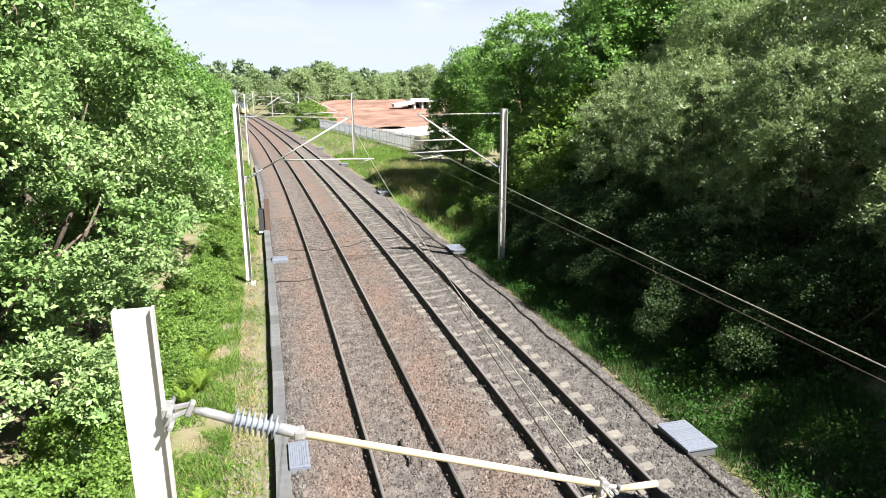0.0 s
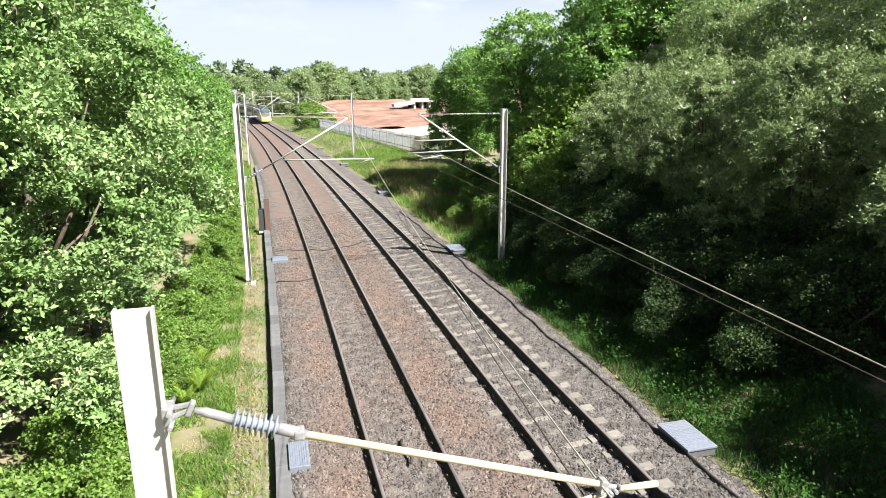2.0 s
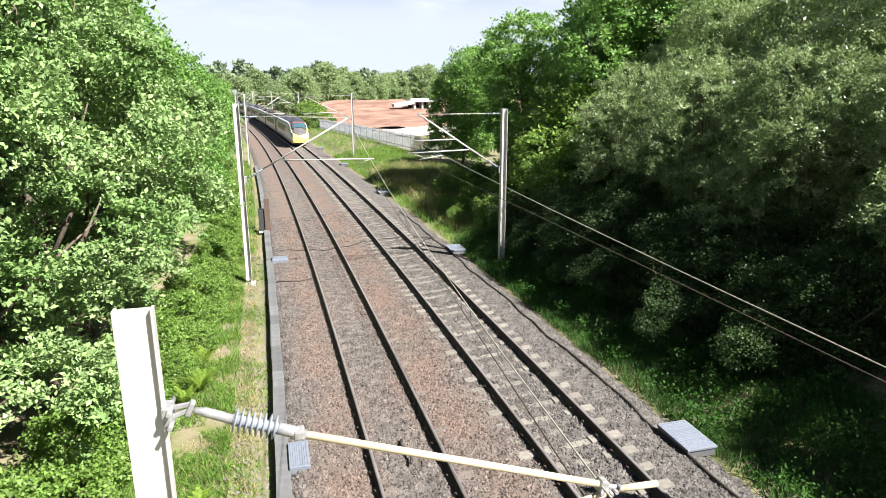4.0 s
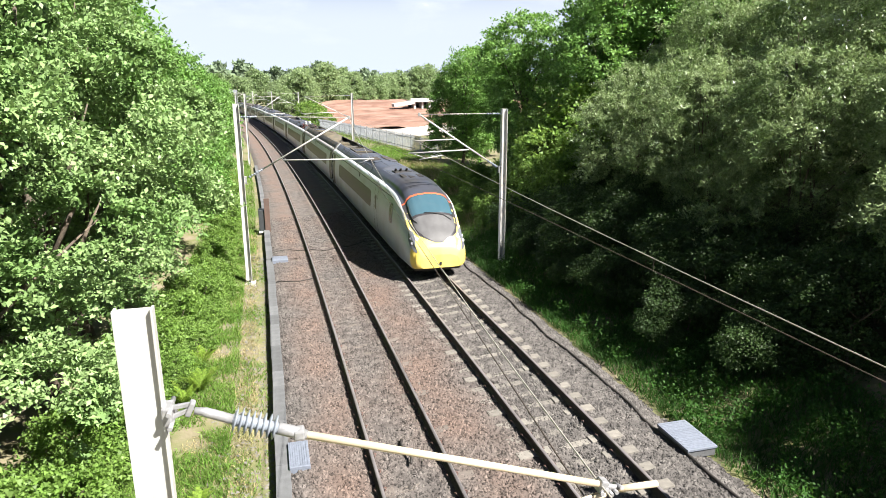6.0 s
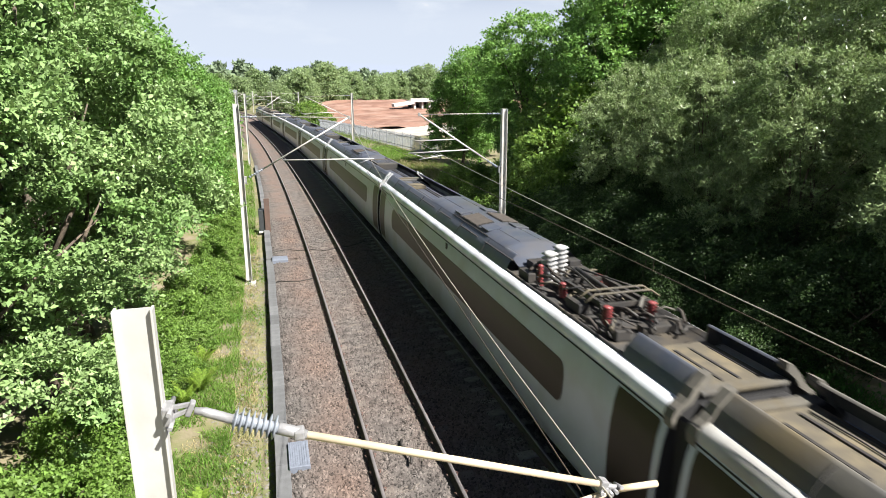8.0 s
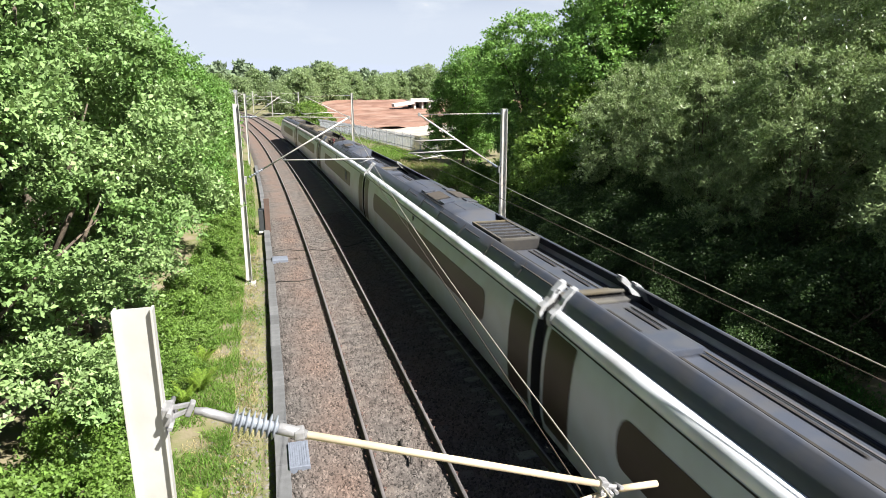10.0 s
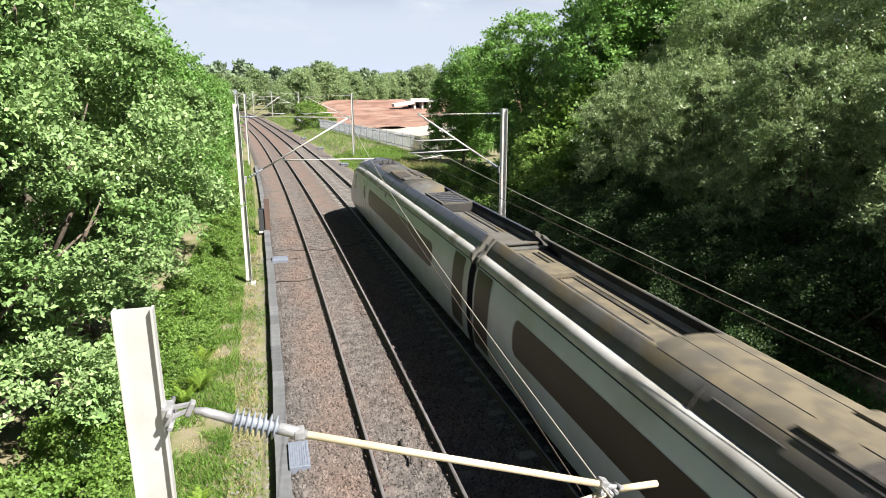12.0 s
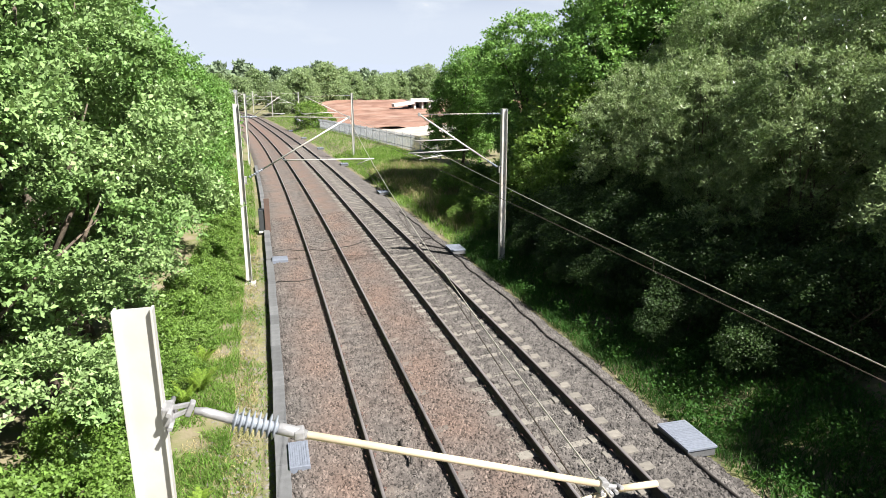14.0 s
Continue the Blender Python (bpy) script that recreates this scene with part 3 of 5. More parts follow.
# ---- plants ----
def leaf_mesh(name, pts, out, length, width, material, r, droop=0.0, spread=0.9, lance=True, loose=0.7):
    """Folded diamond leaves at pts that point about along out."""
    n = len(pts)
    d = out + spread * r.normal(size=(n, 3))
    d[:, 2] -= droop
    d /= np.linalg.norm(d, axis=1, keepdims=True)
    up = np.array([0, 0, 1.0]) + loose * r.normal(size=(n, 3)) + 1.5 * out
    b = np.cross(d, up)
    b /= np.linalg.norm(b, axis=1, keepdims=True) + 1e-9
    nn = np.cross(b, d)
    L = (length * (0.6 + 0.8 * r.random(n)))[:, None]
    W = L * width / length
    if lance:
        v = np.stack([pts - 0.55 * W * b, pts + 0.55 * W * b + 0.15 * W * nn, pts + L * d - 0.1 * L * nn], 1)
        return raw(name, v.reshape(-1, 3), np.arange(3 * n).reshape(-1, 3), [material])
    v = np.stack([pts, pts + 0.5 * L * d + 0.5 * W * b + 0.12 * W * nn, pts + L * d - 0.1 * L * nn, pts + 0.5 * L * d - 0.5 * W * b + 0.12 * W * nn], 1)
    f = np.arange(4 * n).reshape(-1, 4)
    return raw(name, v.reshape(-1, 3), f, [material])


def crown_points(blobs, n, r, per=26, sigma=0.2, shell=(0.72, 1.03), low=-0.75, flat=0.55, spray=0.0, holes=None):
    """Leaf places in sprays over the outsides of a heap of blobs."""
    c = np.array([q[0] for q in blobs], float)
    rad = np.array([q[1] for q in blobs], float)
    area = rad[:, 0] * rad[:, 2]
    m = int(n / per * (1.9 if holes is None else 3.4))
    k = r.choice(len(blobs), m, p=area / area.sum())
    u = r.normal(size=(m, 3))
    u /= np.linalg.norm(u, axis=1, keepdims=True)
    u = u[u[:, 2] > low]
    k = k[:len(u)]
    q = c[k] + u * rad[k] * (shell[0] + (shell[1] - shell[0]) * r.random((len(u), 1)))
    ok = np.ones(len(q), bool)
    for j in range(len(blobs)):
        dd = (((q - c[j]) / rad[j]) ** 2).sum(1)
        ok &= (dd > 0.55) | (k == j)
    if holes is not None:
        f = 2.6
        ok &= np.sin(q[:, 0] * f + 1.3 * np.sin(q[:, 2] * f * 0.8)) + np.sin(q[:, 1] * f * 1.1 + 1.1 * np.sin(q[:, 0] * 1.7)) + np.sin(q[:, 2] * f * 1.2 + q[:, 1] * 0.9) > holes
    q, u = q[ok], u[ok]
    q, u = q[:int(n / per)], u[:int(n / per)]
    way = u * 0.8 + 0.5 * r.normal(size=u.shape) - np.array([0, 0, 0.35])
    along = np.repeat(way, per, 0) * (spray * (r.random((len(q) * per, 1)) - 0.3))
    pts = np.repeat(q, per, 0) + along + r.normal(size=(len(q) * per, 3)) * sigma * np.array([1, 1, flat])
    out = np.repeat(u, per, 0) * 0.6 + 0.35 * r.normal(size=(len(q) * per, 3))
    return pts, out


def heap(r, height, radius, base, n, fat=0.42, top=0.55):
    """Blobs stacked into an uneven crown."""
    out = []
    for i in range(n):
        t = (i + 0.5) / n
        z = base + (height - base) * (0.08 + 0.84 * t)
        w = radius * (math.sin(math.pi * (0.18 + 0.70 * t)) ** 0.7) * (1 - top * max(0, t - 0.6))
        a = i * 2.4 + r.random() * 1.2
        d = w * (0.35 + 0.45 * r.random())
        q = radius * fat * (0.75 + 0.5 * r.random())
        out.append(((math.cos(a) * d, math.sin(a) * d, z), (q, q, q * (0.72 + 0.2 * r.random()))))
    return out


def tree_parts(seed, height, radius, base, blobs, leaves, length, width, material, trunk=0.16, stems=1, lance=True, rise=0.0, loose=0.7, spread=0.9, fat=0.42, **kw):
    """Crown mesh and trunk mesh of one kind of tree."""
    r = np.random.default_rng(seed)
    hp = heap(r, height, radius, base, blobs, fat)
    pts, out = crown_points(hp, leaves, r, **kw)
    out[:, 2] += rise
    crown = leaf_mesh("crown", pts, out, length, width, material, r, droop=0.15, lance=lance, loose=loose, spread=spread)
    g = Geo()
    for k in range(stems):
        a = k * 2.2
        foot = Vector((0.3 * math.cos(a) * (stems > 1), 0.3 * math.sin(a) * (stems > 1), -0.6))
        mid = Vector((0.5 * math.cos(a), 0.5 * math.sin(a), height * 0.35))
        top = Vector((0.8 * math.cos(a + 1), 0.8 * math.sin(a + 1), height * 0.82))
        g.tube([foot, foot.lerp(mid, 0.5) + Vector((0.1, 0, 0)), mid, mid.lerp(top, 0.5) + Vector((0, 0.15, 0)), top], [trunk * 1.3, trunk, trunk * 0.8, trunk * 0.5, trunk * 0.15], 8)
    for c, q in hp:
        c = Vector(c)
        root = Vector((0.25 * c.x, 0.25 * c.y, max(0.3, c.z * 0.62)))
        g.tube([root, root.lerp(c, 0.55) + Vector((0, 0, 0.15)), c + Vector((0.2, 0.1, 0.3 * q[2]))], [trunk * 0.42, trunk * 0.25, trunk * 0.08], 6)
    return crown, g.done("trunk", M_BARK)


def plant(name, parts, s, o, z, label, category, group, turn=0.0, scale=1.0):
    e = empty(name, spot(s, o, z, turn) @ Matrix.Scale(scale, 4), label, category, group)
    link("crown", parts[0], e)
    if parts[1] is not None:
        link("trunk", parts[1], e, "grey-brown branching trunk")
    return e


def put(name, kinds, rows, label, category, group):
    for i, (s, o, scale) in enumerate(rows):
        plant(name, kinds[i % len(kinds)], s, o, float(landz(np.array(s), np.array(o))), label, category, group, 77.0 * i, scale)


oaks = [tree_parts(11, 10.5, 3.8, 0.6, 22, 112000, 0.098, 0.058, M_LEAF_OAK, lance=False, sigma=0.085, low=-0.2, per=44, spray=0.30, shell=(0.74, 1.14), rise=0.25, flat=0.55, loose=0.45, spread=0.8, fat=0.37, holes=0.0), tree_parts(12, 10.2, 3.6, 0.4, 22, 112000, 0.098, 0.058, M_LEAF_OAK, lance=False, sigma=0.085, low=-0.2, per=44, spray=0.30, shell=(0.74, 1.14), rise=0.25, flat=0.55, loose=0.45, spread=0.8, fat=0.37, holes=0.0)]
put("oak_tree", oaks, [(13.5, -10.4, 1.05), (18.2, -9.9, 1.19), (9.0, -12.8, 1.08), (23.0, -10.1, 1.15)], "broad leafy oak tree with pale green sunlit foliage", "tree", "lineside oak trees")
limes = [tree_parts(21, 11.5, 3.6, 0.8, 17, 42000, 0.165, 0.115, M_LEAF_LIME, sigma=0.17, per=34, spray=0.55, rise=0.25), tree_parts(22, 11, 3.8, 0.5, 16, 42000, 0.165, 0.115, M_LEAF_LIME, sigma=0.17, per=34, spray=0.55, rise=0.25)]
put("leafy_tree", limes, [(28.5, -11.2, 1.2), (15.5, -14.5, 1.1), (35, -10.0, 0.98), (42, -9.8, 0.9), (50, -9.6, 0.88), (59, -8.7, 0.85), (70, -8.7, 0.8), (82, -8.7, 0.78), (96, -8.7, 0.75), (112, -8.7, 0.72), (130, -9.4, 0.7), (150, -9.4, 0.7), (170, -9.6, 0.7), (195, -9.8, 0.7)], "bright green leafy tree along the railway verge", "tree", "verge trees")
put("leafy_tree", limes, [(51, 11.2, 0.82), (43.5, 13.4, 0.92), (58, 15.5, 0.9), (37, 16.0, 1.02), (31.5, 19.0, 1.12), (37, 22.5, 1.22), (66, 19, 0.9), (33.5, 14.6, 0.98), (27, 25, 1.3), (19.5, 25, 1.3), (13, 25, 1.3)], "tall green leafy tree on the cutting slope", "tree", "cutting trees")
willows = [tree_parts(31, 8.6, 3.9, 0.4, 18, 74000, 0.135, 0.05, M_LEAF_WILLOW, trunk=0.07, stems=4, sigma=0.11, per=75, low=-0.25, flat=0.7, spray=0.9, shell=(0.7, 1.1), rise=0.55), tree_parts(32, 8.4, 3.8, 0.3, 18, 74000, 0.135, 0.05, M_LEAF_WILLOW, trunk=0.07, stems=4, sigma=0.11, per=75, low=-0.25, flat=0.7, spray=0.9, shell=(0.7, 1.1), rise=0.55)]
# Willows with s under 7 stand out of view, added to shade the bank.
put("willow_tree", willows, [(26.0, 15.4, 0.9), (21.5, 15.6, 1.0), (16.5, 15.6, 1.0), (6.5, 15.5, 1.0), (11.5, 15.2, 0.9), (6.8, 11.7, 0.72), (4.2, 9.2, 0.62), (26.0, 11.4, 0.72), (21.6, 11.3, 0.72), (17.2, 11.4, 0.72), (12.8, 11.8, 0.70)], "grey-green bushy willow on the shaded bank", "willow", "bank willows")

bush = [tree_parts(41, 2.0, 1.5, 0.0, 9, 11000, 0.09, 0.065, M_LEAF_BUSH, trunk=0.03, stems=3, sigma=0.1, per=18), tree_parts(42, 1.8, 1.6, 0.0, 9, 11000, 0.09, 0.065, M_LEAF_BUSH, trunk=0.03, stems=3, sigma=0.1, per=18)]
put("bramble_bush", bush, [(9.5, -8.0, 0.9), (11.5, -9.6, 1.0), (12.2, -8.2, 0.8), (8.2, -9.8, 1.0), (14.3, -8.2, 0.85), (10.2, -11.3, 1.1), (17.0, -8.1, 0.8), (20, -7.9, 0.8), (22.8, -7.5, 0.75), (25.5, -7.2, 0.75), (21.4, -6.9, 0.5), (24.1, -6.6, 0.5), (26.8, -6.3, 0.45), (19.0, -7.2, 0.5), (15.6, -7.4, 0.5), (28, -6.9, 0.7), (31, -6.6, 0.7), (34, -6.6, 0.7), (38, -6.5, 0.75), (43, -6.5, 0.8), (49, -6.6, 0.8)], "low bramble bush with small green leaves", "bush", "verge bushes")
# Bank bushes, their leaf colour darkened to stand for shade.
shade_bushes = [tree_parts(43, 2.0, 1.5, 0.0, 9, 20000, 0.055, 0.04, M_LEAF_SHADE, trunk=0.03, stems=3, sigma=0.1, per=20), tree_parts(44, 2.2, 1.5, 0.0, 9, 20000, 0.055, 0.04, M_LEAF_SHADE, trunk=0.03, stems=3, sigma=0.1, per=20)]
put("hawthorn_bush", shade_bushes, [(14, 7.6, 0.9), (16.5, 6.9, 0.8), (20, 7.0, 0.9), (24, 7.3, 1.0), (30, 7.8, 1.0), (21.5, 8.4, 1.3), (16.0, 8.4, 1.2), (12.5, 9.4, 1.2), (27.0, 8.6, 1.3), (25, 7.9, 1.2), (19, 8.0, 1.3), (22.5, 9.0, 1.2), (18.6, 8.9, 1.2), (14.5, 9.0, 1.1), (22.6, 6.6, 0.6), (27, 6.9, 0.7), (20, 10, 1.1), (16.5, 10.2, 1.1), (13.5, 10.8, 1.1), (24, 10.2, 1.1), (27.5, 10.8, 1.2), (34, 12, 1.6), (36, 14, 1.8), (33, 16.5, 1.8), (30.5, 14, 1.6), (38, 18, 1.8), (10.5, 11.5, 1.2), (31, 11.8, 1.3), (18, 17, 1.8), (24, 17.4, 1.8), (12, 17, 1.8)], "bush on the bank with shade put into its dark leaves", "bush", "hawthorn bushes")
put("bramble_bush", bush, [(33.5, 7.4, 0.8), (37, 7.8, 0.9), (40, 8.6, 1.0), (129, 8.6, 2.5), (35, 9.5, 1.3), (44, 8.6, 0.9), (38.5, 6.4, 0.5), (36, 6.2, 0.45), (30.5, 9.6, 1.5), (33, 10.6, 1.9), (35.5, 11.8, 2.0), (32, 13, 2.3)], "low green bush on the bank", "bush", "bank bushes")


def grass(name, n, s0, s1, o0, o1, height, material, label, bare=0.0, seed=1):
    r = np.random.default_rng(seed)
    s, o = s0 + (s1 - s0) * r.random(n), o0 + (o1 - o0) * r.random(n)
    keep = wob(s, o, 1.1, seed) + 0.5 * wob(s, o, 3.0, seed + 1) > bare - 1 + 1.2 * r.random(n) * 0.6
    s, o = s[keep], o[keep]
    n = len(s)
    x, y = plan(s, o)
    root = np.stack([x, y, landz(s, o) - 0.02], 1)
    d = np.stack([0.45 * r.normal(size=n), 0.45 * r.normal(size=n), np.ones(n)], 1)
    h = (height * (0.35 + 0.9 * r.random(n)))[:, None]
    a = r.random(n) * 6.28
    b = np.stack([np.cos(a), np.sin(a), np.zeros(n)], 1) * (0.006 + 0.008 * r.random((n, 1)))
    bend = np.stack([0.35 * r.normal(size=n), 0.35 * r.normal(size=n), -0.15 * np.ones(n)], 1)
    v = np.stack([root - b, root + b, root + d * h * 0.6 + b * 0.8, root + d * h * 0.6 - b * 0.8, root + (d + bend) * h], 1).reshape(-1, 3)
    i = 5 * np.arange(n)
    f = np.concatenate([np.stack([i, i + 1, i + 2], 1), np.stack([i, i + 2, i + 3], 1), np.stack([i + 3, i + 2, i + 4], 1)])
    tagged(link(name, raw(name, v, f, [material])), label, "grass", kind="stuff")


grass("verge_grass", 60000, 7, 34, -8.0, -5.5, 0.20, M_GRASS, "short green and yellow grass on the verge", 0.45, 3)
grass("verge_grass", 18000, 34, 80, -8.0, -4.95, 0.35, M_GRASS, "short green grass on the verge", 0.0, 4)
grass("dry_verge_grass", 26000, 7, 40, -6.6, -4.9, 0.10, M_GRASS_DRY, "straw-coloured dry grass on the verge", 0.35, 5)
grass("trough_weeds", 12000, 7, 34, -5.9, -4.56, 0.13, M_GRASS, "thin weeds on the gravel beside the trough", 0.75, 12)
grass("bank_grass", 34000, 9, 32, 4.6, 8.5, 0.34, M_GRASS_SHADE, "long grass on the bank with shade put into its dark green", -0.2, 6)
grass("bank_grass", 36000, 32, 80, 4.7, 12, 0.5, M_GRASS, "long green grass on the sunlit bank", -0.5, 7)
grass("dry_bank_grass", 10000, 34, 62, 5.5, 11, 0.8, M_GRASS_DRY, "tall straw-coloured dead stalks on the bank", 0.2, 8)
grass("bank_grass", 14000, 80, 190, 4.7, 12, 0.7, M_GRASS, "rough grass beside the far track", -0.6, 9)



def nettles():
    """Broad-leaved weeds standing in clumps on the bank."""
    r = np.random.default_rng(61)
    k = 1500
    s, o = 8.5 + 24 * r.random(k), 4.9 + 3.4 * r.random(k)
    keep = wob(s, o, 1.4, 8) > -0.35
    s, o = s[keep], o[keep]
    x, y = plan(s, o)
    foot = np.stack([x, y, landz(s, o)], 1)
    h = 0.25 + 0.45 * r.random(len(s))
    t = 0.2 + 0.8 * r.random((len(s), 22))
    pts = foot[:, None] + np.stack([0.09 * r.normal(size=t.shape), 0.09 * r.normal(size=t.shape), h[:, None] * t], -1)
    out = np.array([0, 0, 0.7]) + 0.45 * r.normal(size=t.shape + (3,))
    me = leaf_mesh("nettles", pts.reshape(-1, 3), out.reshape(-1, 3), 0.085, 0.045, M_GRASS_SHADE, r, droop=0.2, lance=False)
    tagged(link("nettles", me), "nettles and broad-leaved weeds on the bank, green darkened for shade", "weeds", kind="stuff")


nettles()


def fern(s, o, size, seed):
    """A tuft of arching fronds, each lined with narrow leaflets."""
    r = np.random.default_rng(seed)
    e = empty("fern", spot(s, o, float(landz(np.array(s), np.array(o)))), "bright yellow-green fern tuft on the verge", "fern", "verge ferns")
    for k in range(20):
        a, lean = k * 2.4 + r.random(), 0.22 + 0.5 * r.random()
        t = np.repeat(np.linspace(0.12, 1, 26), 2)
        side = np.tile([1.0, -1.0], 26)
        h = size * (0.75 + 0.4 * r.random())
        rad, up = h * lean * t ** 1.4, h * (t - 0.38 * t ** 2.4)
        pts = np.stack([np.cos(a) * rad, np.sin(a) * rad, up], 1)
        out = np.stack([-np.sin(a) * side + 0.4 * np.cos(a), np.cos(a) * side + 0.4 * np.sin(a), 0.15 + 0 * t], 1)
        b = 0.13 * h * np.sin(np.pi * np.clip(t * 0.9 + 0.08, 0, 1))[:, None]
        w = np.stack([np.cos(a) + 0 * t, np.sin(a) + 0 * t, 0.6 + 0 * t], 1) * 0.007
        v = np.stack([pts - w, pts + w, pts + out * b + w * 0.3, pts + out * b - w * 0.3], 1).reshape(-1, 3)
        link("frond", raw("frond", v, np.arange(4 * len(t)).reshape(-1, 4), [M_FERN]), e)


for i, (s, o, size) in enumerate(((20.0, -6.5, 0.95), (18.4, -6.4, 1.0), (19.3, -6.8, 0.9), (17.6, -6.75, 0.8), (13.2, -6.0, 0.45), (12.4, -6.3, 0.4))):
    fern(s, o, size, 70 + i)


def verge_stones():
    """Grey flakes and spilled ballast on the verge."""
    n = 2600
    s, o = 8 + 26 * rng.random(n), -4.58 - 1.5 * rng.random(n) ** 1.6
    x, y = plan(s, o)
    c = np.stack([x, y, landz(s, o) + 0.01], 1)
    q = np.array([(1, 0, 0), (0, 1, 0), (-1, 0, 0), (0, -1, 0), (0, 0, 0.6)], float)
    v = c[:, None] + q[None] * (0.02 + 0.035 * rng.random((n, 1, 1)) ** 2) * (0.6 + 0.8 * rng.random((n, 5, 1)))
    f = (np.array([(0, 1, 4), (1, 2, 4), (2, 3, 4), (3, 0, 4)])[None] + 5 * np.arange(n)[:, None, None]).reshape(-1, 3)
    tagged(link("verge_stones", raw("verge_stones", v.reshape(-1, 3), f, [M_SLEEPER])), "pale stone flakes scattered on the verge", "stones", kind="stuff")


verge_stones()

# ---- beyond the fence ----
def fence():
    e = empty("palisade_fence", pose(0, 0, 0), "grey galvanised steel palisade fence along the works", "fence")
    post = Geo().box((0.1, 0.06, 1.9), pose(0, 0, 0.95)).done("post", M_FENCE)
    pales, rails = Geo(), Geo()
    n = 26
    run = [(64 + (150 - 64) * i / n, 13.4 - 5.6 * (i / n) ** 1.1) for i in range(n + 1)]
    for i, (s, o) in enumerate(run):
        link("post", post, e, "", spot(s, o, float(landz(np.array(s), np.array(o)))))
        if i == n:
            break
        s1, o1 = run[i + 1]
        z0, z1 = (float(landz(np.array(a), np.array(b))) for a, b in ((s, o), (s1, o1)))
        for h in (0.35, 1.5):
            rails.tube([at(s, o, z0 + h), at(s1, o1, z1 + h)], 0.03, 4)
        for j in range(1, 19):
            t = j / 19
            pales.prism([(-0.027, 0.08), (0.027, 0.08), (0.027, 1.72), (0.0, 1.82), (-0.027, 1.72)], Matrix.Translation(at(s + (s1 - s) * t, o + (o1 - o) * t, z0 + (z1 - z0) * t)) @ pose(0, 0, 0, 0, 0, 60), 0.012)
    part("rails", rails, M_FENCE, e)
    part("pale", pales, M_FENCE, e)["kind"] = "stuff"


fence()


def workz(s, o):
    return landz(s, o) + 0.12 + 2.2 * smooth(150, 185, s) * smooth(14, 22, o) + 0.9 * np.maximum(0, wob(s, o, 0.09, 2.0)) + 0.2 * wob(s, o, 0.6)


sheet("red_earth", np.arange(112, 215, 2.5), np.arange(15, 110, 2.0), workz, [M_EARTH], "bare red-brown earth of a building site", "earth")
sheet("pale_hardcore", np.arange(96, 118, 1.5), np.arange(14, 40, 1.5), lambda s, o: landz(s, o) + 0.25 + 0.3 * wob(s, o, 0.5), [M_CHALK], "pale crushed hardcore at the edge of the works", "hardcore")


def works_bridge():
    s, o = 168.0, 43.5
    e = empty("unfinished_bridge", spot(s, o, 0.2) @ Matrix.Scale(0.68, 4), "unfinished pale concrete bridge with dark openings on a building site", "bridge")
    part("deck", Geo().box((13, 6, 0.6), pose(0, 0, 4.2), 0.05), M_CONC, e)
    for x in (-4.5, -1.5, 1.5, 4.5):
        part("pier", Geo().box((0.7, 4, 4.0), pose(x, 0, 2.0), 0.05), M_CONC, e)
    part("parapet", Geo().box((13, 0.3, 0.7), pose(0, -2.8, 4.85), 0.03), M_CONC, e)
    # Near-black sheet added behind the piers for the shade under the deck.
    part("back_wall", Geo().box((12, 0.3, 3.6), pose(0, 2.4, 1.9)), M_DARKBOX, e)
    part("ramp", Geo().box((8, 4, 1.2), pose(-9, -1, 3.2, 0, -7, 0), 0.1), M_CONC, e)


works_bridge()


def bridge_house():
    e = empty("signal_gantry", spot(255, 1.0, float(grade(255))), "pale grey gantry across the far tracks", "gantry")
    for x in (-2, 2):
        part("leg", Geo().box((0.25, 0.25, 7.2), pose(x, 0, 3.6)), M_FENCE, e)
    part("beam", Geo().box((4.4, 0.5, 1.1), pose(0, 0, 7.4), 0.05), M_FENCE, e)
    part("signal_head", Geo().box((0.8, 0.3, 1.4), pose(-0.8, -0.4, 7.6), 0.05), M_CONC, e)


bridge_house()

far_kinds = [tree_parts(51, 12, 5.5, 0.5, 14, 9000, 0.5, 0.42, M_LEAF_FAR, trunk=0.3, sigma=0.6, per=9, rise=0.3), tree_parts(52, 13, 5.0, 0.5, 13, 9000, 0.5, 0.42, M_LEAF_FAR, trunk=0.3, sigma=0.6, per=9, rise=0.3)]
rr = np.random.default_rng(5)
rows = [(215, 62, 0.55), (212, 52, 0.5), (216, 72, 0.6), (211, 40, 0.5), (213, 33, 0.55), (214, 83, 0.6), (205, 17, 1.05), (212, 26, 1.1), (200, 10, 0.7), (222, 22, 1.0), (235, 34, 0.95), (245, 44, 0.9), (250, 55, 0.9), (262, 64, 0.85), (268, 82, 1.3), (240, -14, 0.9)]
for i in range(44):
    t = i / 43
    rows.append((250 + 60 * rr.random(), -60 + 190 * t + 6 * rr.random(), 0.8 + 0.35 * rr.random()))
put("far_tree", far_kinds, rows, "rounded tree beyond the works with haze put into its pale green", "tree", "far trees")
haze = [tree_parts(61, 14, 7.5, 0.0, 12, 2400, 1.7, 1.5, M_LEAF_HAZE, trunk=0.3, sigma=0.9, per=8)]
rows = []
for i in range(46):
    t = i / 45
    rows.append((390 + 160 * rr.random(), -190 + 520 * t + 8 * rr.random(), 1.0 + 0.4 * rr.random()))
put("distant_tree", haze, rows, "skyline tree with haze put into its blue-green leaf colour", "tree", "skyline trees")

# ---- the train ----
M_BODY = mat("silver_grey_paint", (0.455, 0.50, 0.60), 0.28, 0.12, (0.41, 0.45, 0.535), scale=1.2, bump=0.02, bump_scale=6, stain=(0.37, 0.39, 0.43), stain_scale=0.7)
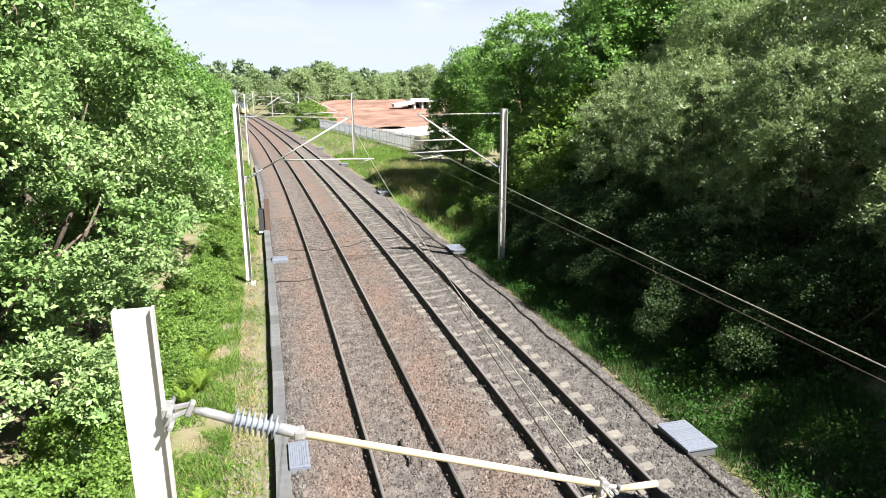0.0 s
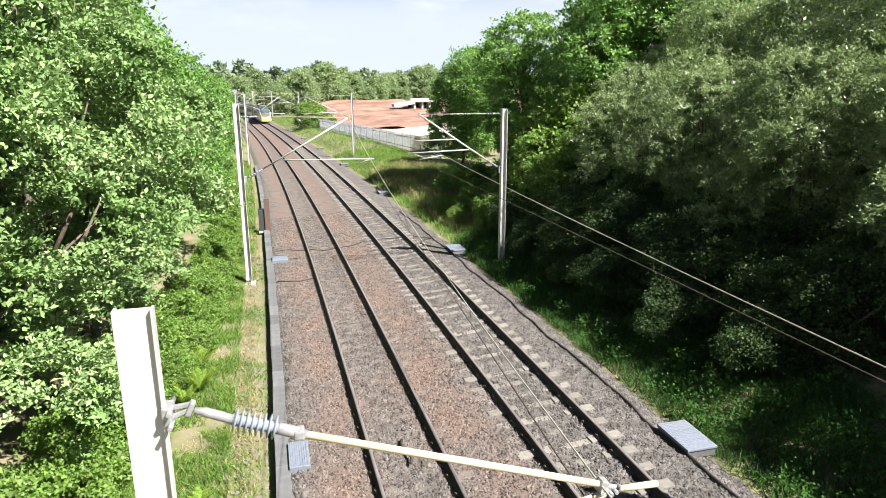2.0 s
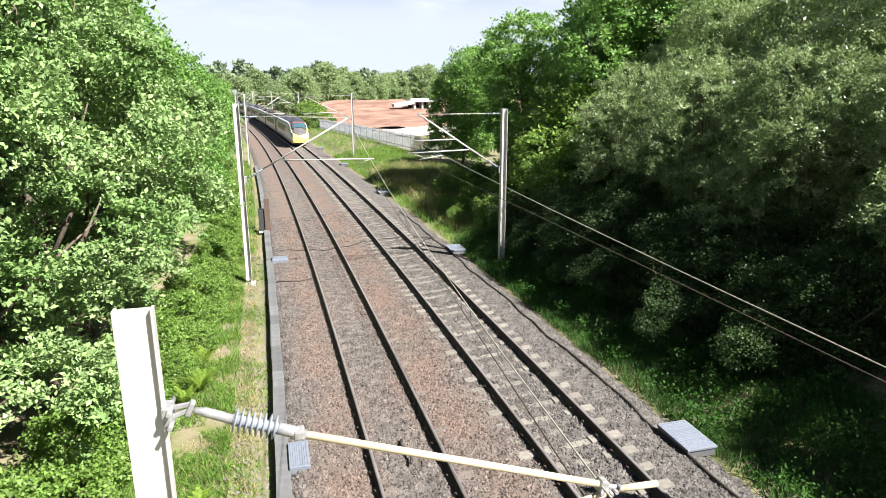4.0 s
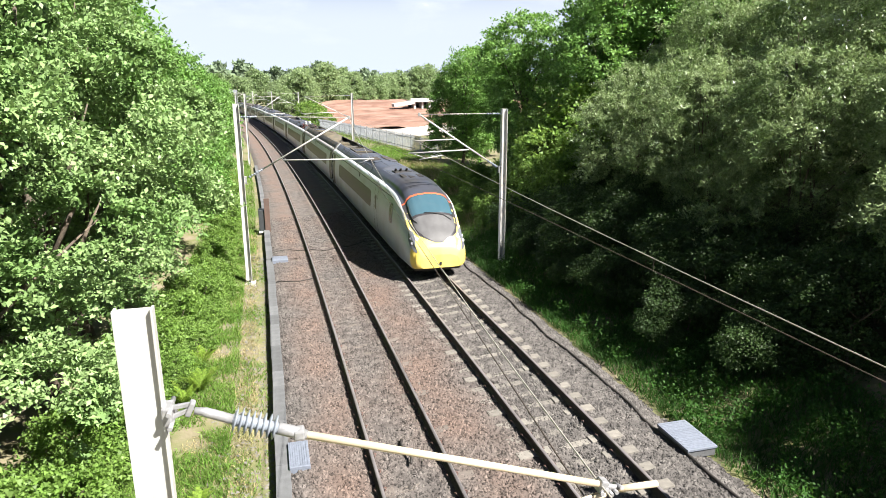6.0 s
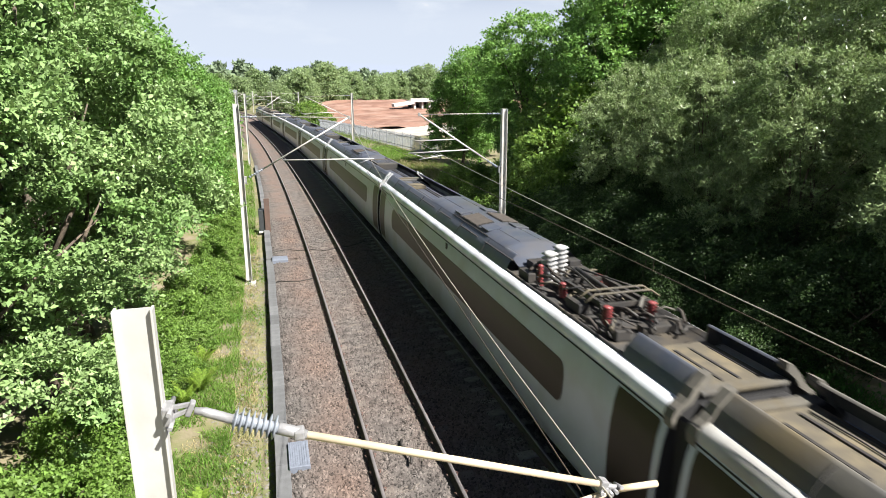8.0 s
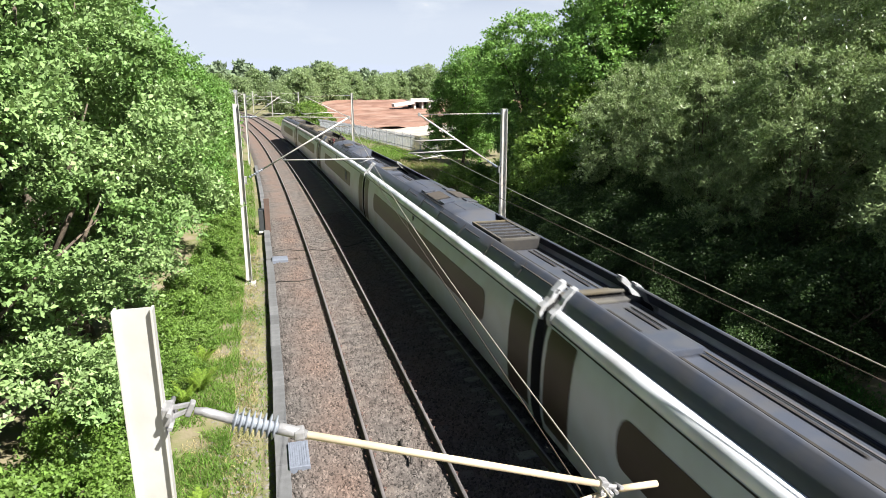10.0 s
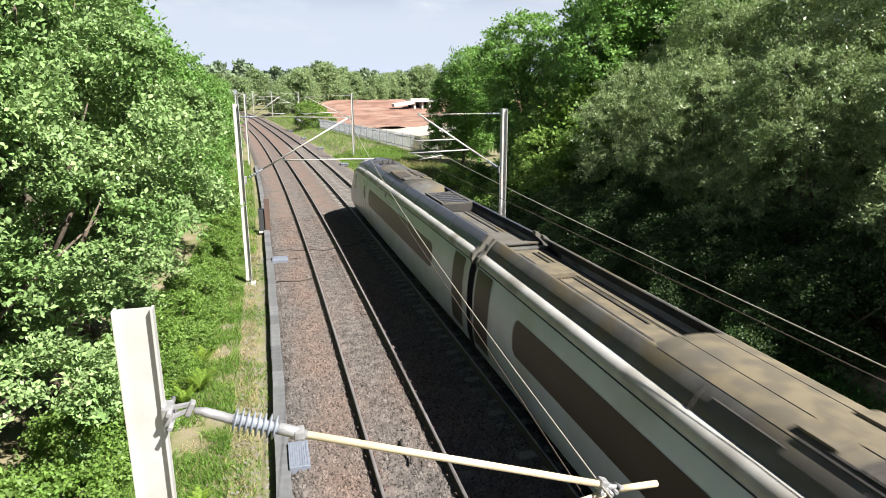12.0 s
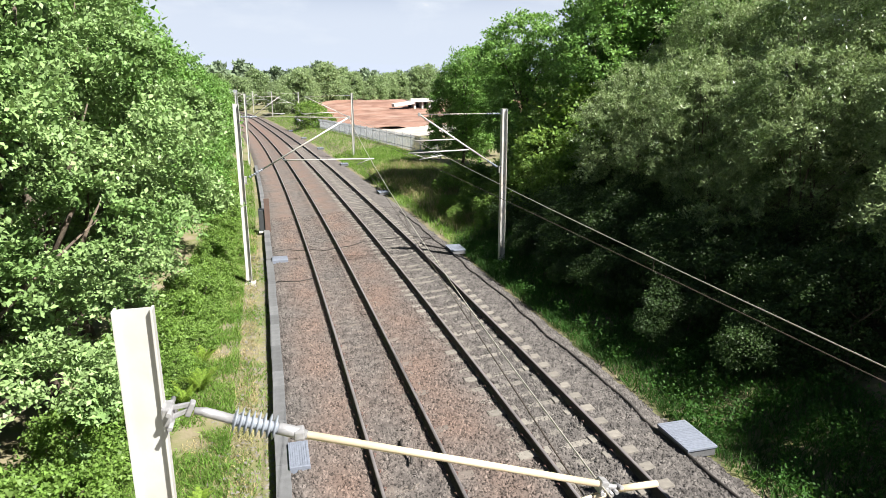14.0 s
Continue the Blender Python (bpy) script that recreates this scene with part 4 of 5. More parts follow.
# White shoulder stripe, brightened so its colour carries the skylit highlight.
M_CANT = mat("highlit_shoulder_paint", (0.74, 0.78, 0.83), 0.3, 0.0, (0.58, 0.62, 0.67), scale=1.5, stain=(0.50, 0.51, 0.53), stain_scale=0.8)
M_ROOF = mat("dusty_dark_roof", (0.062, 0.072, 0.098), 0.36, 0.0, (0.078, 0.084, 0.103), scale=2.4, lo=0.42, hi=0.58, bump=0.08, bump_scale=14, stain=(0.07, 0.071, 0.078), stain_scale=0.6, spec=0.45)
M_ROOF_TAN = mat("brown_dusted_roof", (0.150, 0.128, 0.088), 0.7, 0.0, (0.105, 0.092, 0.07), scale=2.6, lo=0.42, hi=0.58, bump=0.08, bump_scale=14, stain=(0.085, 0.078, 0.066), stain_scale=0.8, spec=0.25)
M_ROOF_DUST = mat("grey_dusted_roof", (0.112, 0.108, 0.098), 0.65, 0.0, (0.078, 0.077, 0.077), scale=1.8, lo=0.42, hi=0.58, bump=0.08, bump_scale=14, stain=(0.12, 0.10, 0.065), stain_scale=0.9, spec=0.25)
M_CANT_DUST = mat("dusty_shoulder_paint", (0.42, 0.42, 0.41), 0.5, 0.0, (0.34, 0.335, 0.32), scale=2.2, stain=(0.22, 0.205, 0.18), stain_scale=0.8)
M_FLAP = mat("pale_flap_paint", (0.45, 0.47, 0.50), 0.45, 0.0, (0.36, 0.37, 0.39), scale=4.0, stain=(0.26, 0.25, 0.23), stain_scale=3.0)
M_FLAP_TAN = mat("dusty_flap_paint", (0.15, 0.14, 0.12), 0.6, 0.0, (0.10, 0.095, 0.085), scale=4.0)
M_WELL = mat("dark_well_floor", (0.040, 0.038, 0.037), 0.8, 0.0, (0.025, 0.024, 0.024), scale=3.0, bump=0.2, stain=(0.075, 0.062, 0.045), stain_scale=1.6)
M_PIT = mat("roof_equipment_black", (0.028, 0.028, 0.03), 0.6, 0.1, (0.05, 0.045, 0.04), scale=4)
M_BAND = mat("dark_window_band", (0.036, 0.027, 0.020), 0.35, 0.0, (0.029, 0.022, 0.017), scale=1.0, spec=0.25)
M_YELLOW = mat("warning_yellow", (0.78, 0.60, 0.13), 0.4, 0.0, (0.72, 0.55, 0.11), scale=2.0, stain=(0.62, 0.50, 0.16), stain_scale=1.6)
M_SHIELD = mat("black_nose_shield", (0.035, 0.033, 0.038), 0.25, 0.0, (0.05, 0.047, 0.05), scale=1.5)
# Lighter than the black shield: the nose's silvery glare is put into this grey.
M_NOSE = mat("glare_grey_shield", (0.10, 0.099, 0.104), 0.55, 0.0, (0.075, 0.074, 0.078), scale=2, spec=0.3)
M_GLASS = mat("windscreen_glass", (0.04, 0.09, 0.12), 0.06, 0.0, (0.05, 0.10, 0.13), scale=0.8, spec=0.9)
M_CAB = mat("dark_cab_roof", (0.054, 0.060, 0.082), 0.30, 0.0, (0.045, 0.046, 0.052), scale=1.2, stain=(0.06, 0.056, 0.05), stain_scale=0.5, spec=0.4)
M_RED = mat("orange_red_line", (0.62, 0.12, 0.05), 0.4)
M_LAMP = mat("lamp_lens", (0.16, 0.17, 0.2), 0.08, 0.2, spec=0.9)
M_LAMP_BRIGHT = mat("lamp_reflector", (0.75, 0.75, 0.75), 0.15, 0.8)
M_UNDER = mat("underframe_dirt", (0.05, 0.042, 0.036), 0.85, 0, (0.035, 0.03, 0.027), scale=5)
M_REDINS = mat("red_insulator", (0.21, 0.048, 0.05), 0.35)
M_WHITEINS = mat("white_insulator", (0.46, 0.47, 0.48), 0.35)
M_RUBBER = mat("gangway_rubber", (0.02, 0.02, 0.022), 0.8)

SIDE = [(1.16, 0.28), (1.26, 0.42), (1.335, 0.75), (1.365, 1.15), (1.365, 1.55), (1.345, 2.0), (1.29, 2.45), (1.20, 2.80)]
SHOULDER = [(1.20, 2.80), (1.215, 2.86), (1.19, 2.94), (1.13, 3.01), (1.05, 3.045), (0.99, 3.05)]
TOP = [(0.99, 3.05), (0.90, 3.27), (0.72, 3.43), (0.40, 3.52), (0.0, 3.55)]
FLOOR = [(0.99, 3.05), (0.97, 3.10), (0.94, 3.10), (0.92, 3.02), (0.0, 3.03)]
WALLED = [(0.99, 3.05), (0.90, 3.24), (0.73, 3.41), (0.70, 3.435), (0.66, 3.435), (0.64, 3.41), (0.63, 3.12), (0.0, 3.12)]


def side_x(z):
    return float(np.interp(z, [q[1] for q in SIDE], [q[0] for q in SIDE]))


def loft(name, ys, profile, material, mirror=True, cap=False):
    """A skin of a half profile swept from y to y, with its mirror image joined at the middle."""
    if mirror:
        pr = profile + [(-x, z) for x, z in profile[::-1] if x > 1e-6]
    else:
        pr = profile
    v = np.array([(x, y, z) for y in ys for x, z in pr])
    return raw(name, v, grid_faces(len(ys), len(pr)), [material], shade=True)


def strip(name, ys, pr, material):
    both = []
    for q in (1, -1):
        both.append(np.array([(q * x, y, z) for y in ys for x, z in pr]))
    f = grid_faces(len(ys), len(pr))
    return raw(name, np.concatenate(both), np.concatenate([f, f[:, ::-1] + len(both[0])]), [material], shade=True)


def panel(name, y0, y1, z0, z1, r, material, parent, sides=(1, -1), lift=0.008, label="", tip=None):
    """A rounded flush panel that follows the car's side, one object a side."""
    ys = np.unique(np.concatenate([np.linspace(y0, y0 + r, 7), np.linspace(y0 + r, y1 - r, 4), np.linspace(y1 - r, y1, 7)]))
    me = None
    for q in sides:
        v = []
        for y in ys:
            d = max(0.0, r - min(y - y0, y1 - y))
            c = r - math.sqrt(max(0.0, r * r - d * d))
            for k in range(20):
                z = z0 + c + (z1 - z0 - 2 * c) * k / 19
                x = side_x(z)
                if tip is not None:
                    t = float(np.interp(tip - y, NOSE_U, NOSE_T))
                    x = side_x(0.28 + (z - 0.28) * 3.27 / (t - 0.28)) * float(np.interp(tip - y, NOSE_U, NOSE_W)) / 1.365
                v.append((q * (x + lift), y, z))
        f = grid_faces(len(ys), 20)
        me = raw(name, np.array(v), f if q > 0 else f[:, ::-1], [material], shade=True)
        link(name, me, parent, label)


def block(e, name, size, x, y, z, material, bevel=0.02, label=""):
    return part(name, Geo().box(size, pose(x, y, z), bevel), material, e, label)


def hump(e, y0, y1, material, chamfer=0.7):
    """A raised, rounded roof fairing between y0 and y1, flush with the roof slopes, with slanted ends."""
    n = max(6, int((y1 - y0) / 0.6))
    ys = [y0, y0 + chamfer * 0.85, y0 + chamfer] + list(np.linspace(y0 + chamfer, y1 - chamfer, n))[1:-1] + [y1 - chamfer, y1 - chamfer * 0.85, y1]
    half = [(0.715, 3.43), (0.64, 3.475), (0.48, 3.525), (0.25, 3.56), (0.0, 3.57)]
    pr = half + [(-x, z) for x, z in half[::-1] if x > 0]
    v = []
    for i, y in enumerate(ys):
        k = min(i, len(ys) - 1 - i)
        f = (0.02, 0.93, 1.0)[min(k, 2)]
        v += [(x * (0.88 + 0.12 * f), y, 3.11 + (z - 3.11) * f) for x, z in pr]
    ob = link("roof_fairing", raw("roof_fairing", np.array(v), grid_faces(len(ys), len(pr)), [material], shade=True), e)
    for x in (-0.3, 0.3):
        part("fairing_seam", Geo().tube([(x, y0 + chamfer, 3.552), (x, (y0 + y1) / 2, 3.557), (x, y1 - chamfer, 3.552)], 0.007, 4), M_PIT, ob)
    return ob


def crest(x):
    """Height of the fairing's skin at x to the side."""
    return float(np.interp(abs(x), [0.0, 0.25, 0.48, 0.64, 0.715], [3.57, 3.56, 3.525, 3.475, 3.43]))


def vents(e, y, roof):
    """Two slatted grilles on the fairing, with long slots beside them and flat hatches at their ends."""
    for q in (-1, 1):
        m = pose(q * 0.40, y, crest(0.40) + 0.004, 0, q * 8.5, 0)
        # Flush plate, its black standing in for the shade of a recess.
        backing = part("grille_pit", Geo().box((0.56, 1.5, 0.012), m, 0.003), M_PIT, e, "roof grille on a flush plate darkened like a recess")
        for i in range(12):
            part("grille_slat", Geo().box((0.52, 0.05, 0.035), m @ pose(0, -0.66 + 0.12 * i, 0.016, 35, 0, 0)), M_UNDER, backing)
        for x, l in ((0.645, 2.6), (0.71, 3.4)):
            part("roof_slot", Geo().box((0.035, l, 0.03), pose(q * x, y + 0.15, crest(x) + 0.006, 0, q * 30, 0), 0.004), M_PIT, e)
        for dy in (-1.35, 1.3):
            part("roof_hatch", Geo().box((0.42, 0.6, 0.05), pose(q * 0.42, y + dy, crest(0.42) + 0.02, 0, q * 9, 0), 0.015), roof, e)


def grille_box(e, y):
    box = part("cooler_box", Geo().box((1.12, 2.5, 0.30), pose(0, y, 3.27), 0.02), M_PIT, e, "dark slatted roof cooler")
    for q in (-1, 1):
        part("cooler_frame", Geo().box((0.07, 2.5, 0.06), pose(q * 0.535, y, 3.44), 0.008), M_ROOF_DUST, box)
        part("cooler_frame", Geo().box((1.0, 0.07, 0.06), pose(0, y + q * 1.215, 3.44), 0.008), M_ROOF_DUST, box)
        for k in range(5):
            part("side_post", Geo().box((0.03, 0.05, 0.26), pose(q * 0.572, y - 1.1 + 0.55 * k, 3.28), 0.005), M_ROOF_DUST, box)
    for i in range(5):
        part("crossbar", Geo().box((1.0, 0.06, 0.03), pose(0, y - 0.8 + 0.4 * i, 3.445), 0.006), M_ROOF, box)
    for i in range(22):
        part("slat", Geo().box((1.0, 0.035, 0.015), pose(0, y - 1.13 + 0.107 * i, 3.428)), M_PIT, box)


def duct(e, y0, y1):
    for k, x in enumerate((-0.52, -0.2, 0.2, 0.52)):
        cut = 0.12 * (y1 - y0) * (k % 2)
        part("roof_slot", Geo().box((0.055, y1 - y0 - cut, 0.03), pose(x, (y0 + y1 - cut) / 2, 3.13), 0.006), M_PIT, e)
    for x in (-0.33, 0.36):
        part("conduit", Geo().tube([(x, y0, 3.14), (x + 0.02, (y0 + y1) / 2, 3.145), (x, y1, 3.14)], 0.014, 6), M_ROOF_DUST, e)


def stack(e, x, y, z, h, r, material, label):
    g = Geo()
    n = 7
    g.tube([(x, y, z + h * i / (2 * n)) for i in range(2 * n + 1)], [r * (1.0 if i % 2 else 0.42) for i in range(2 * n + 1)], 12)
    part("roof_insulator", g, material, e, label)


def pantograph(e, y, d, raised):
    """Current collector in the roof well; d is +1 or -1, the way its knee points."""
    for x, yy, m, r, h in (() if raised else ((0.35, 1.55, M_WHITEINS, 0.2, 0.74), (-0.15, 2.05, M_WHITEINS, 0.2, 0.74))) + ((0.68, 1.3, M_REDINS, 0.08, 0.52), (-0.45, 0.7, M_REDINS, 0.1, 0.36), (0.5, -1.4, M_REDINS, 0.11, 0.4), (-0.45, -1.4, M_REDINS, 0.11, 0.4), (0.55, 0.4, M_REDINS, 0.1, 0.34)):
        stack(e, x, y + d * yy, 3.03, h, r, m, "white ribbed insulator" if m is M_WHITEINS else "red ribbed insulator")
    part("base_frame", Geo().box((1.1, 0.08, 0.08), pose(0, y - d * 1.2, 3.36)).box((1.1, 0.08, 0.08), pose(0, y + d * 0.5, 3.36)).box((0.08, 1.8, 0.08), pose(0.45, y - d * 0.35, 3.36)).box((0.08, 1.8, 0.08), pose(-0.45, y - d * 0.35, 3.36)), M_PIT, e)
    knee_z, head_z = (3.95, 4.42) if raised else (3.5, 3.56)
    knee, head = y + d * (0.7 if raised else 0.9), y - d * (0.5 if raised else 0.95)
    part("lower_arm", Geo().tube([(0, y - d * 1.0, 3.42), (0, knee, knee_z)], 0.05, 8), M_PIT, e)
    for q in (-0.12, 0.12):
        part("upper_arm", Geo().tube([(q * 0.6, knee, knee_z), (q * 3.6, head, head_z)], 0.022, 8), M_PIT, e)
    for k in (-0.14, 0.14):
        part("collector_strip", Geo().tube([(-0.8, head + k, head_z - 0.14), (-0.6, head + k, head_z), (0.6, head + k, head_z), (0.8, head + k, head_z - 0.14)], 0.022, 8), M_ROOF_TAN, e)
    for i, (x, yy, sx, sy, sz) in enumerate(((0.2, 1.0, 0.4, 0.5, 0.22), (-0.5, 1.5, 0.35, 0.7, 0.25), (-0.1, -0.2, 0.5, 0.35, 0.16), (0.6, -0.4, 0.25, 0.6, 0.2), (-0.65, -0.3, 0.2, 0.9, 0.15), (0.0, 2.6, 0.8, 0.4, 0.25), (-0.7, 0.5, 0.22, 0.5, 0.2), (0.75, 1.9, 0.2, 0.6, 0.22), (0.15, -0.9, 0.3, 0.3, 0.2), (-0.25, -1.9, 0.7, 0.25, 0.14), (0.6, -2.0, 0.3, 0.4, 0.2), (-0.6, 2.3, 0.3, 0.35, 0.3))):
        block(e, "switch_box", (sx, sy, sz), x, y + d * yy, 3.03 + sz / 2, M_PIT, 0.02)
    rg = np.random.default_rng(9)
    for i in range(64):
        x, yy = rg.uniform(-0.8, 0.8), y + rg.uniform(-2.3, 2.5)
        a, l, z = rg.uniform(0, 3.14), rg.uniform(0.25, 0.8), rg.uniform(3.1, 3.45)
        dx, dy = 0.5 * l * math.cos(a), 0.5 * l * math.sin(a)
        x = max(-0.85 + abs(dx), min(0.85 - abs(dx), x))
        part("roof_pipe", Geo().tube([(x - dx, yy - dy, z - 0.06), (x, yy, z), (x + dx, yy + dy, z - 0.08)], rg.uniform(0.014, 0.04), 6), (M_PIT, M_UNDER, M_PIT, M_ROOF_DUST, M_UNDER, M_ROOF_TAN)[i % 6], e)
    for x in (-0.3, 0.0, 0.3):
        part("roof_cable", Geo().tube([(x, y + d * 2.2, 3.2), (x + 0.1, y + d * 1.2, 3.32), (x, y, 3.2), (x - 0.1, y - d * 1.3, 3.15)], 0.025, 6), M_UNDER, e)


def bogie(e, y):
    b = part("bogie", Geo().box((2.3, 2.9, 0.3), pose(0, y, 0.55), 0.05).box((2.5, 0.5, 0.25), pose(0, y, 0.65), 0.03), M_UNDER, e, "dirty dark bogie")
    for dy in (-1.35, 1.35):
        for q in (-1, 1):
            part("wheel", Geo().tube([(q * 0.70, y + dy, 0.43), (q * 0.83, y + dy, 0.43)], 0.43, 20), M_UNDER, b)


def shell(e, y0, y1, decks=None, roof=None, shoulder=None, slope=None):
    """Sides, shoulders and the roof floor of a coach between y0 and y1."""
    ys = np.linspace(y0, y1, 9)
    link("body_side", strip("body_side", ys, SIDE, M_BODY), e, "grey painted coach side")
    link("cantrail", strip("cantrail", ys, SHOULDER, shoulder or M_CANT), e, "pale rounded shoulder of the coach")
    for a, b, pr in decks or [(y0, y1, WALLED)]:
        if pr is WALLED:
            slopes = pr[:-2]
            for q in (1, -1):
                face = raw("roof_slope", np.array([(q * x, y, z) for y in np.linspace(a, b, 5) for x, z in slopes]), grid_faces(5, len(slopes))[:, ::q], [slope or roof], shade=True)
                link("roof_slope", face, e, "sloping roof side")
            link("roof_deck", loft("roof_deck", np.linspace(a, b, 5), [(0.635, 3.118), (0.0, 3.118)], roof), e, "sunken flat roof deck")
        else:
            link("roof_deck", loft("roof_deck", np.linspace(a, b, 5), pr, M_WELL), e, "dark brown-mottled pantograph well")
    part("underframe", Geo().box((2.2, y1 - y0 - 0.6, 0.5), pose(0, (y0 + y1) / 2, 0.62), 0.03), M_UNDER, e)


def seams(e, ys, material=M_PIT):
    """Narrow raised joints across the roof slopes."""
    for i, y in enumerate(ys):
        for q in (1, -1):
            part("roof_seam", Geo().tube([(q * 1.03, y, 3.05), (q * 0.902, y, 3.243), (q * 0.735, y, 3.412)], 0.012, 5), material, e)
        block(e, "roof_plate", (0.05, 1.3 + 0.4 * (i % 3), 0.02), 0.83, y + 0.9, 3.315, material, 0.004)


def end_wall(e, y, q, flap):
    outline = SIDE + SHOULDER[1:] + [(0.93, 3.16), (0.0, 3.16)]
    pts = outline + [(-x, z) for x, z in outline[::-1] if x > 0]
    part("end_wall", Geo().prism(pts, pose(0, y - (0.04 if q > 0 else 0), 0), 0.04), M_RUBBER, e)
    part("gangway", Geo().box((1.5, 0.32, 2.5), pose(0, y + q * 0.14, 1.75), 0.05), M_RUBBER, e, "black rubber gangway")
    for x in (-1.05, 1.05):
        part("corner_fairing", Geo().box((0.10, 0.34, 2.2), pose(x, y + q * 0.1, 1.75), 0.03), M_RUBBER, e)
    for x in (-1, 1):
        edge = [(1.225, 2.70), (1.245, 2.86), (1.20, 2.97), (1.08, 3.06), (1.0, 3.14), (0.92, 3.27), (0.74, 3.46), (0.65, 3.485), (0.65, 3.36), (0.84, 3.20), (0.92, 3.06), (1.08, 2.96), (1.16, 2.86), (1.16, 2.70)]
        part("roof_end_flap", Geo().prism([(x * u, w) for u, w in edge], pose(0, y - (0.12 if q > 0 else 0.08), 0), 0.2), flap, e, "pale roof corner flap")
    part("end_sill", Geo().box((1.5, 0.22, 0.07), pose(0, y - q * 0.06, 3.15), 0.02), M_ROOF_DUST, e)


HALF = 11.72


def coach(name, label, roof, roof2, gear=0):
    """An intermediate coach; gear +1 or -1 puts a pantograph at that end."""
    e = empty(name, pose(0, 0, 0), label, "train coach", "train coaches")
    low = [(-HALF, HALF, WALLED)] if not gear else [(gear * 4.5, gear * 10.0, FLOOR), (-gear * HALF, gear * 4.5, WALLED), (gear * 10.0, gear * HALF, WALLED)]
    shell(e, -HALF, HALF, [(min(a, b), max(a, b), pr) for a, b, pr in low], roof, M_CANT_DUST if roof is M_ROOF_TAN else None, M_ROOF_DUST if roof is M_ROOF_TAN else M_ROOF)
    band = 7.1 if gear < 0 else 8.6
    panel("window_band", -band, band, 1.5, 2.36, 0.3, M_BAND, e, label="dark brown tinted window band")
    for q in (-1, 1):
        panel("door", q * 10.95 - 0.6, q * 10.95 + 0.6, 0.62, 2.72, 0.06, M_BAND, e, label="dark coach door")
        end_wall(e, q * HALF, q, M_FLAP_TAN if (roof2 is M_ROOF_TAN and not gear * q < 0) else M_FLAP)
        bogie(e, q * 8.5)
    for q in (1, -1):
        block(e, "side_lamp", (0.03, 0.16, 0.2), q * 1.25, 0.0, 2.64, M_PIT, 0.01)
    panel("gutter", -HALF, HALF, 2.755, 2.785, 0.01, M_RUBBER, e, lift=0.004)
    panel("sill_line", -HALF, HALF, 0.40, 0.44, 0.015, M_CANT, e, lift=0.006)
    hump(e, -4.6, 4.4, roof)
    seams(e, [-9.8, -7.4, -5.0, -2.5, 0.1, 2.6] if gear > 0 else [-2.6, 0.0, 2.5, 5.1, 7.6, 9.9])
    vents(e, 0.5, roof)
    for q in (-1, 1):
        if gear == q:
            pantograph(e, q * 7.2, -q, q < 0)
            y0, y1 = sorted((q * 10.0, q * 11.66))
            part("end_deck", Geo().box((1.25, y1 - y0, 0.03), pose(0, (y0 + y1) / 2, 3.13), 0.006), roof2, e, "brown dusty roof deck")
            for x in (-0.5, -0.15, 0.15, 0.5):
                part("roof_slot", Geo().box((0.05, 1.2, 0.03), pose(x, (y0 + y1) / 2, 3.145), 0.005), M_PIT, e)
            for x in (-1, 1):
                part("well_end_plate", Geo().prism([(x * 0.99, 3.05), (x * 0.90, 3.24), (x * 0.73, 3.41), (x * 0.66, 3.43), (x * 0.62, 3.05)], pose(0, q * 10.0 - 0.02, 0), 0.04), M_ROOF_DUST, e)
        elif q > 0:
            if gear:
                duct(e, 4.6, 9.6)
                block(e, "roof_flap", (0.3, 0.35, 0.05), 0.45, 7.1, 3.17, M_BODY, 0.012, "pale roof flap")
                block(e, "roof_valve", (0.2, 0.3, 0.16), 0.1, 6.5, 3.2, M_PIT, 0.02)
            else:
                grille_box(e, 6.4)
                duct(e, 7.8, 9.7)
            duct(e, 9.9, 11.4)
        else:
            duct(e, -11.2, -4.8)
            block(e, "roof_box", (0.7, 0.9, 0.14), 0.1, -9.2, 3.2, roof2)
    return e


# nose: height of the top and half width at each distance behind the tip
NOSE_U = [0.0, 0.05, 0.15, 0.3, 0.5, 0.8, 1.2, 1.7, 2.3, 3.0, 3.8, 4.8, 6.0]
NOSE_T = [0.92, 1.12, 1.38, 1.58, 1.79, 2.05, 2.40, 2.80, 3.17, 3.40, 3.50, 3.54, 3.55]
NOSE_W = [0.82, 0.98, 1.09, 1.16, 1.205, 1.25, 1.275, 1.31, 1.335, 1.35, 1.36, 1.365, 1.365]
BEND = np.linspace(0, 6, 121)
BEND_T, BEND_W = (np.convolve(np.pad(np.interp(BEND, NOSE_U, q), 3, "edge"), np.ones(7) / 7, "valid") for q in (NOSE_T, NOSE_W))
BEND_T[:3], BEND_W[:3] = np.interp(BEND[:3], NOSE_U, NOSE_T), np.interp(BEND[:3], NOSE_U, NOSE_W)
ENDL = 25.4


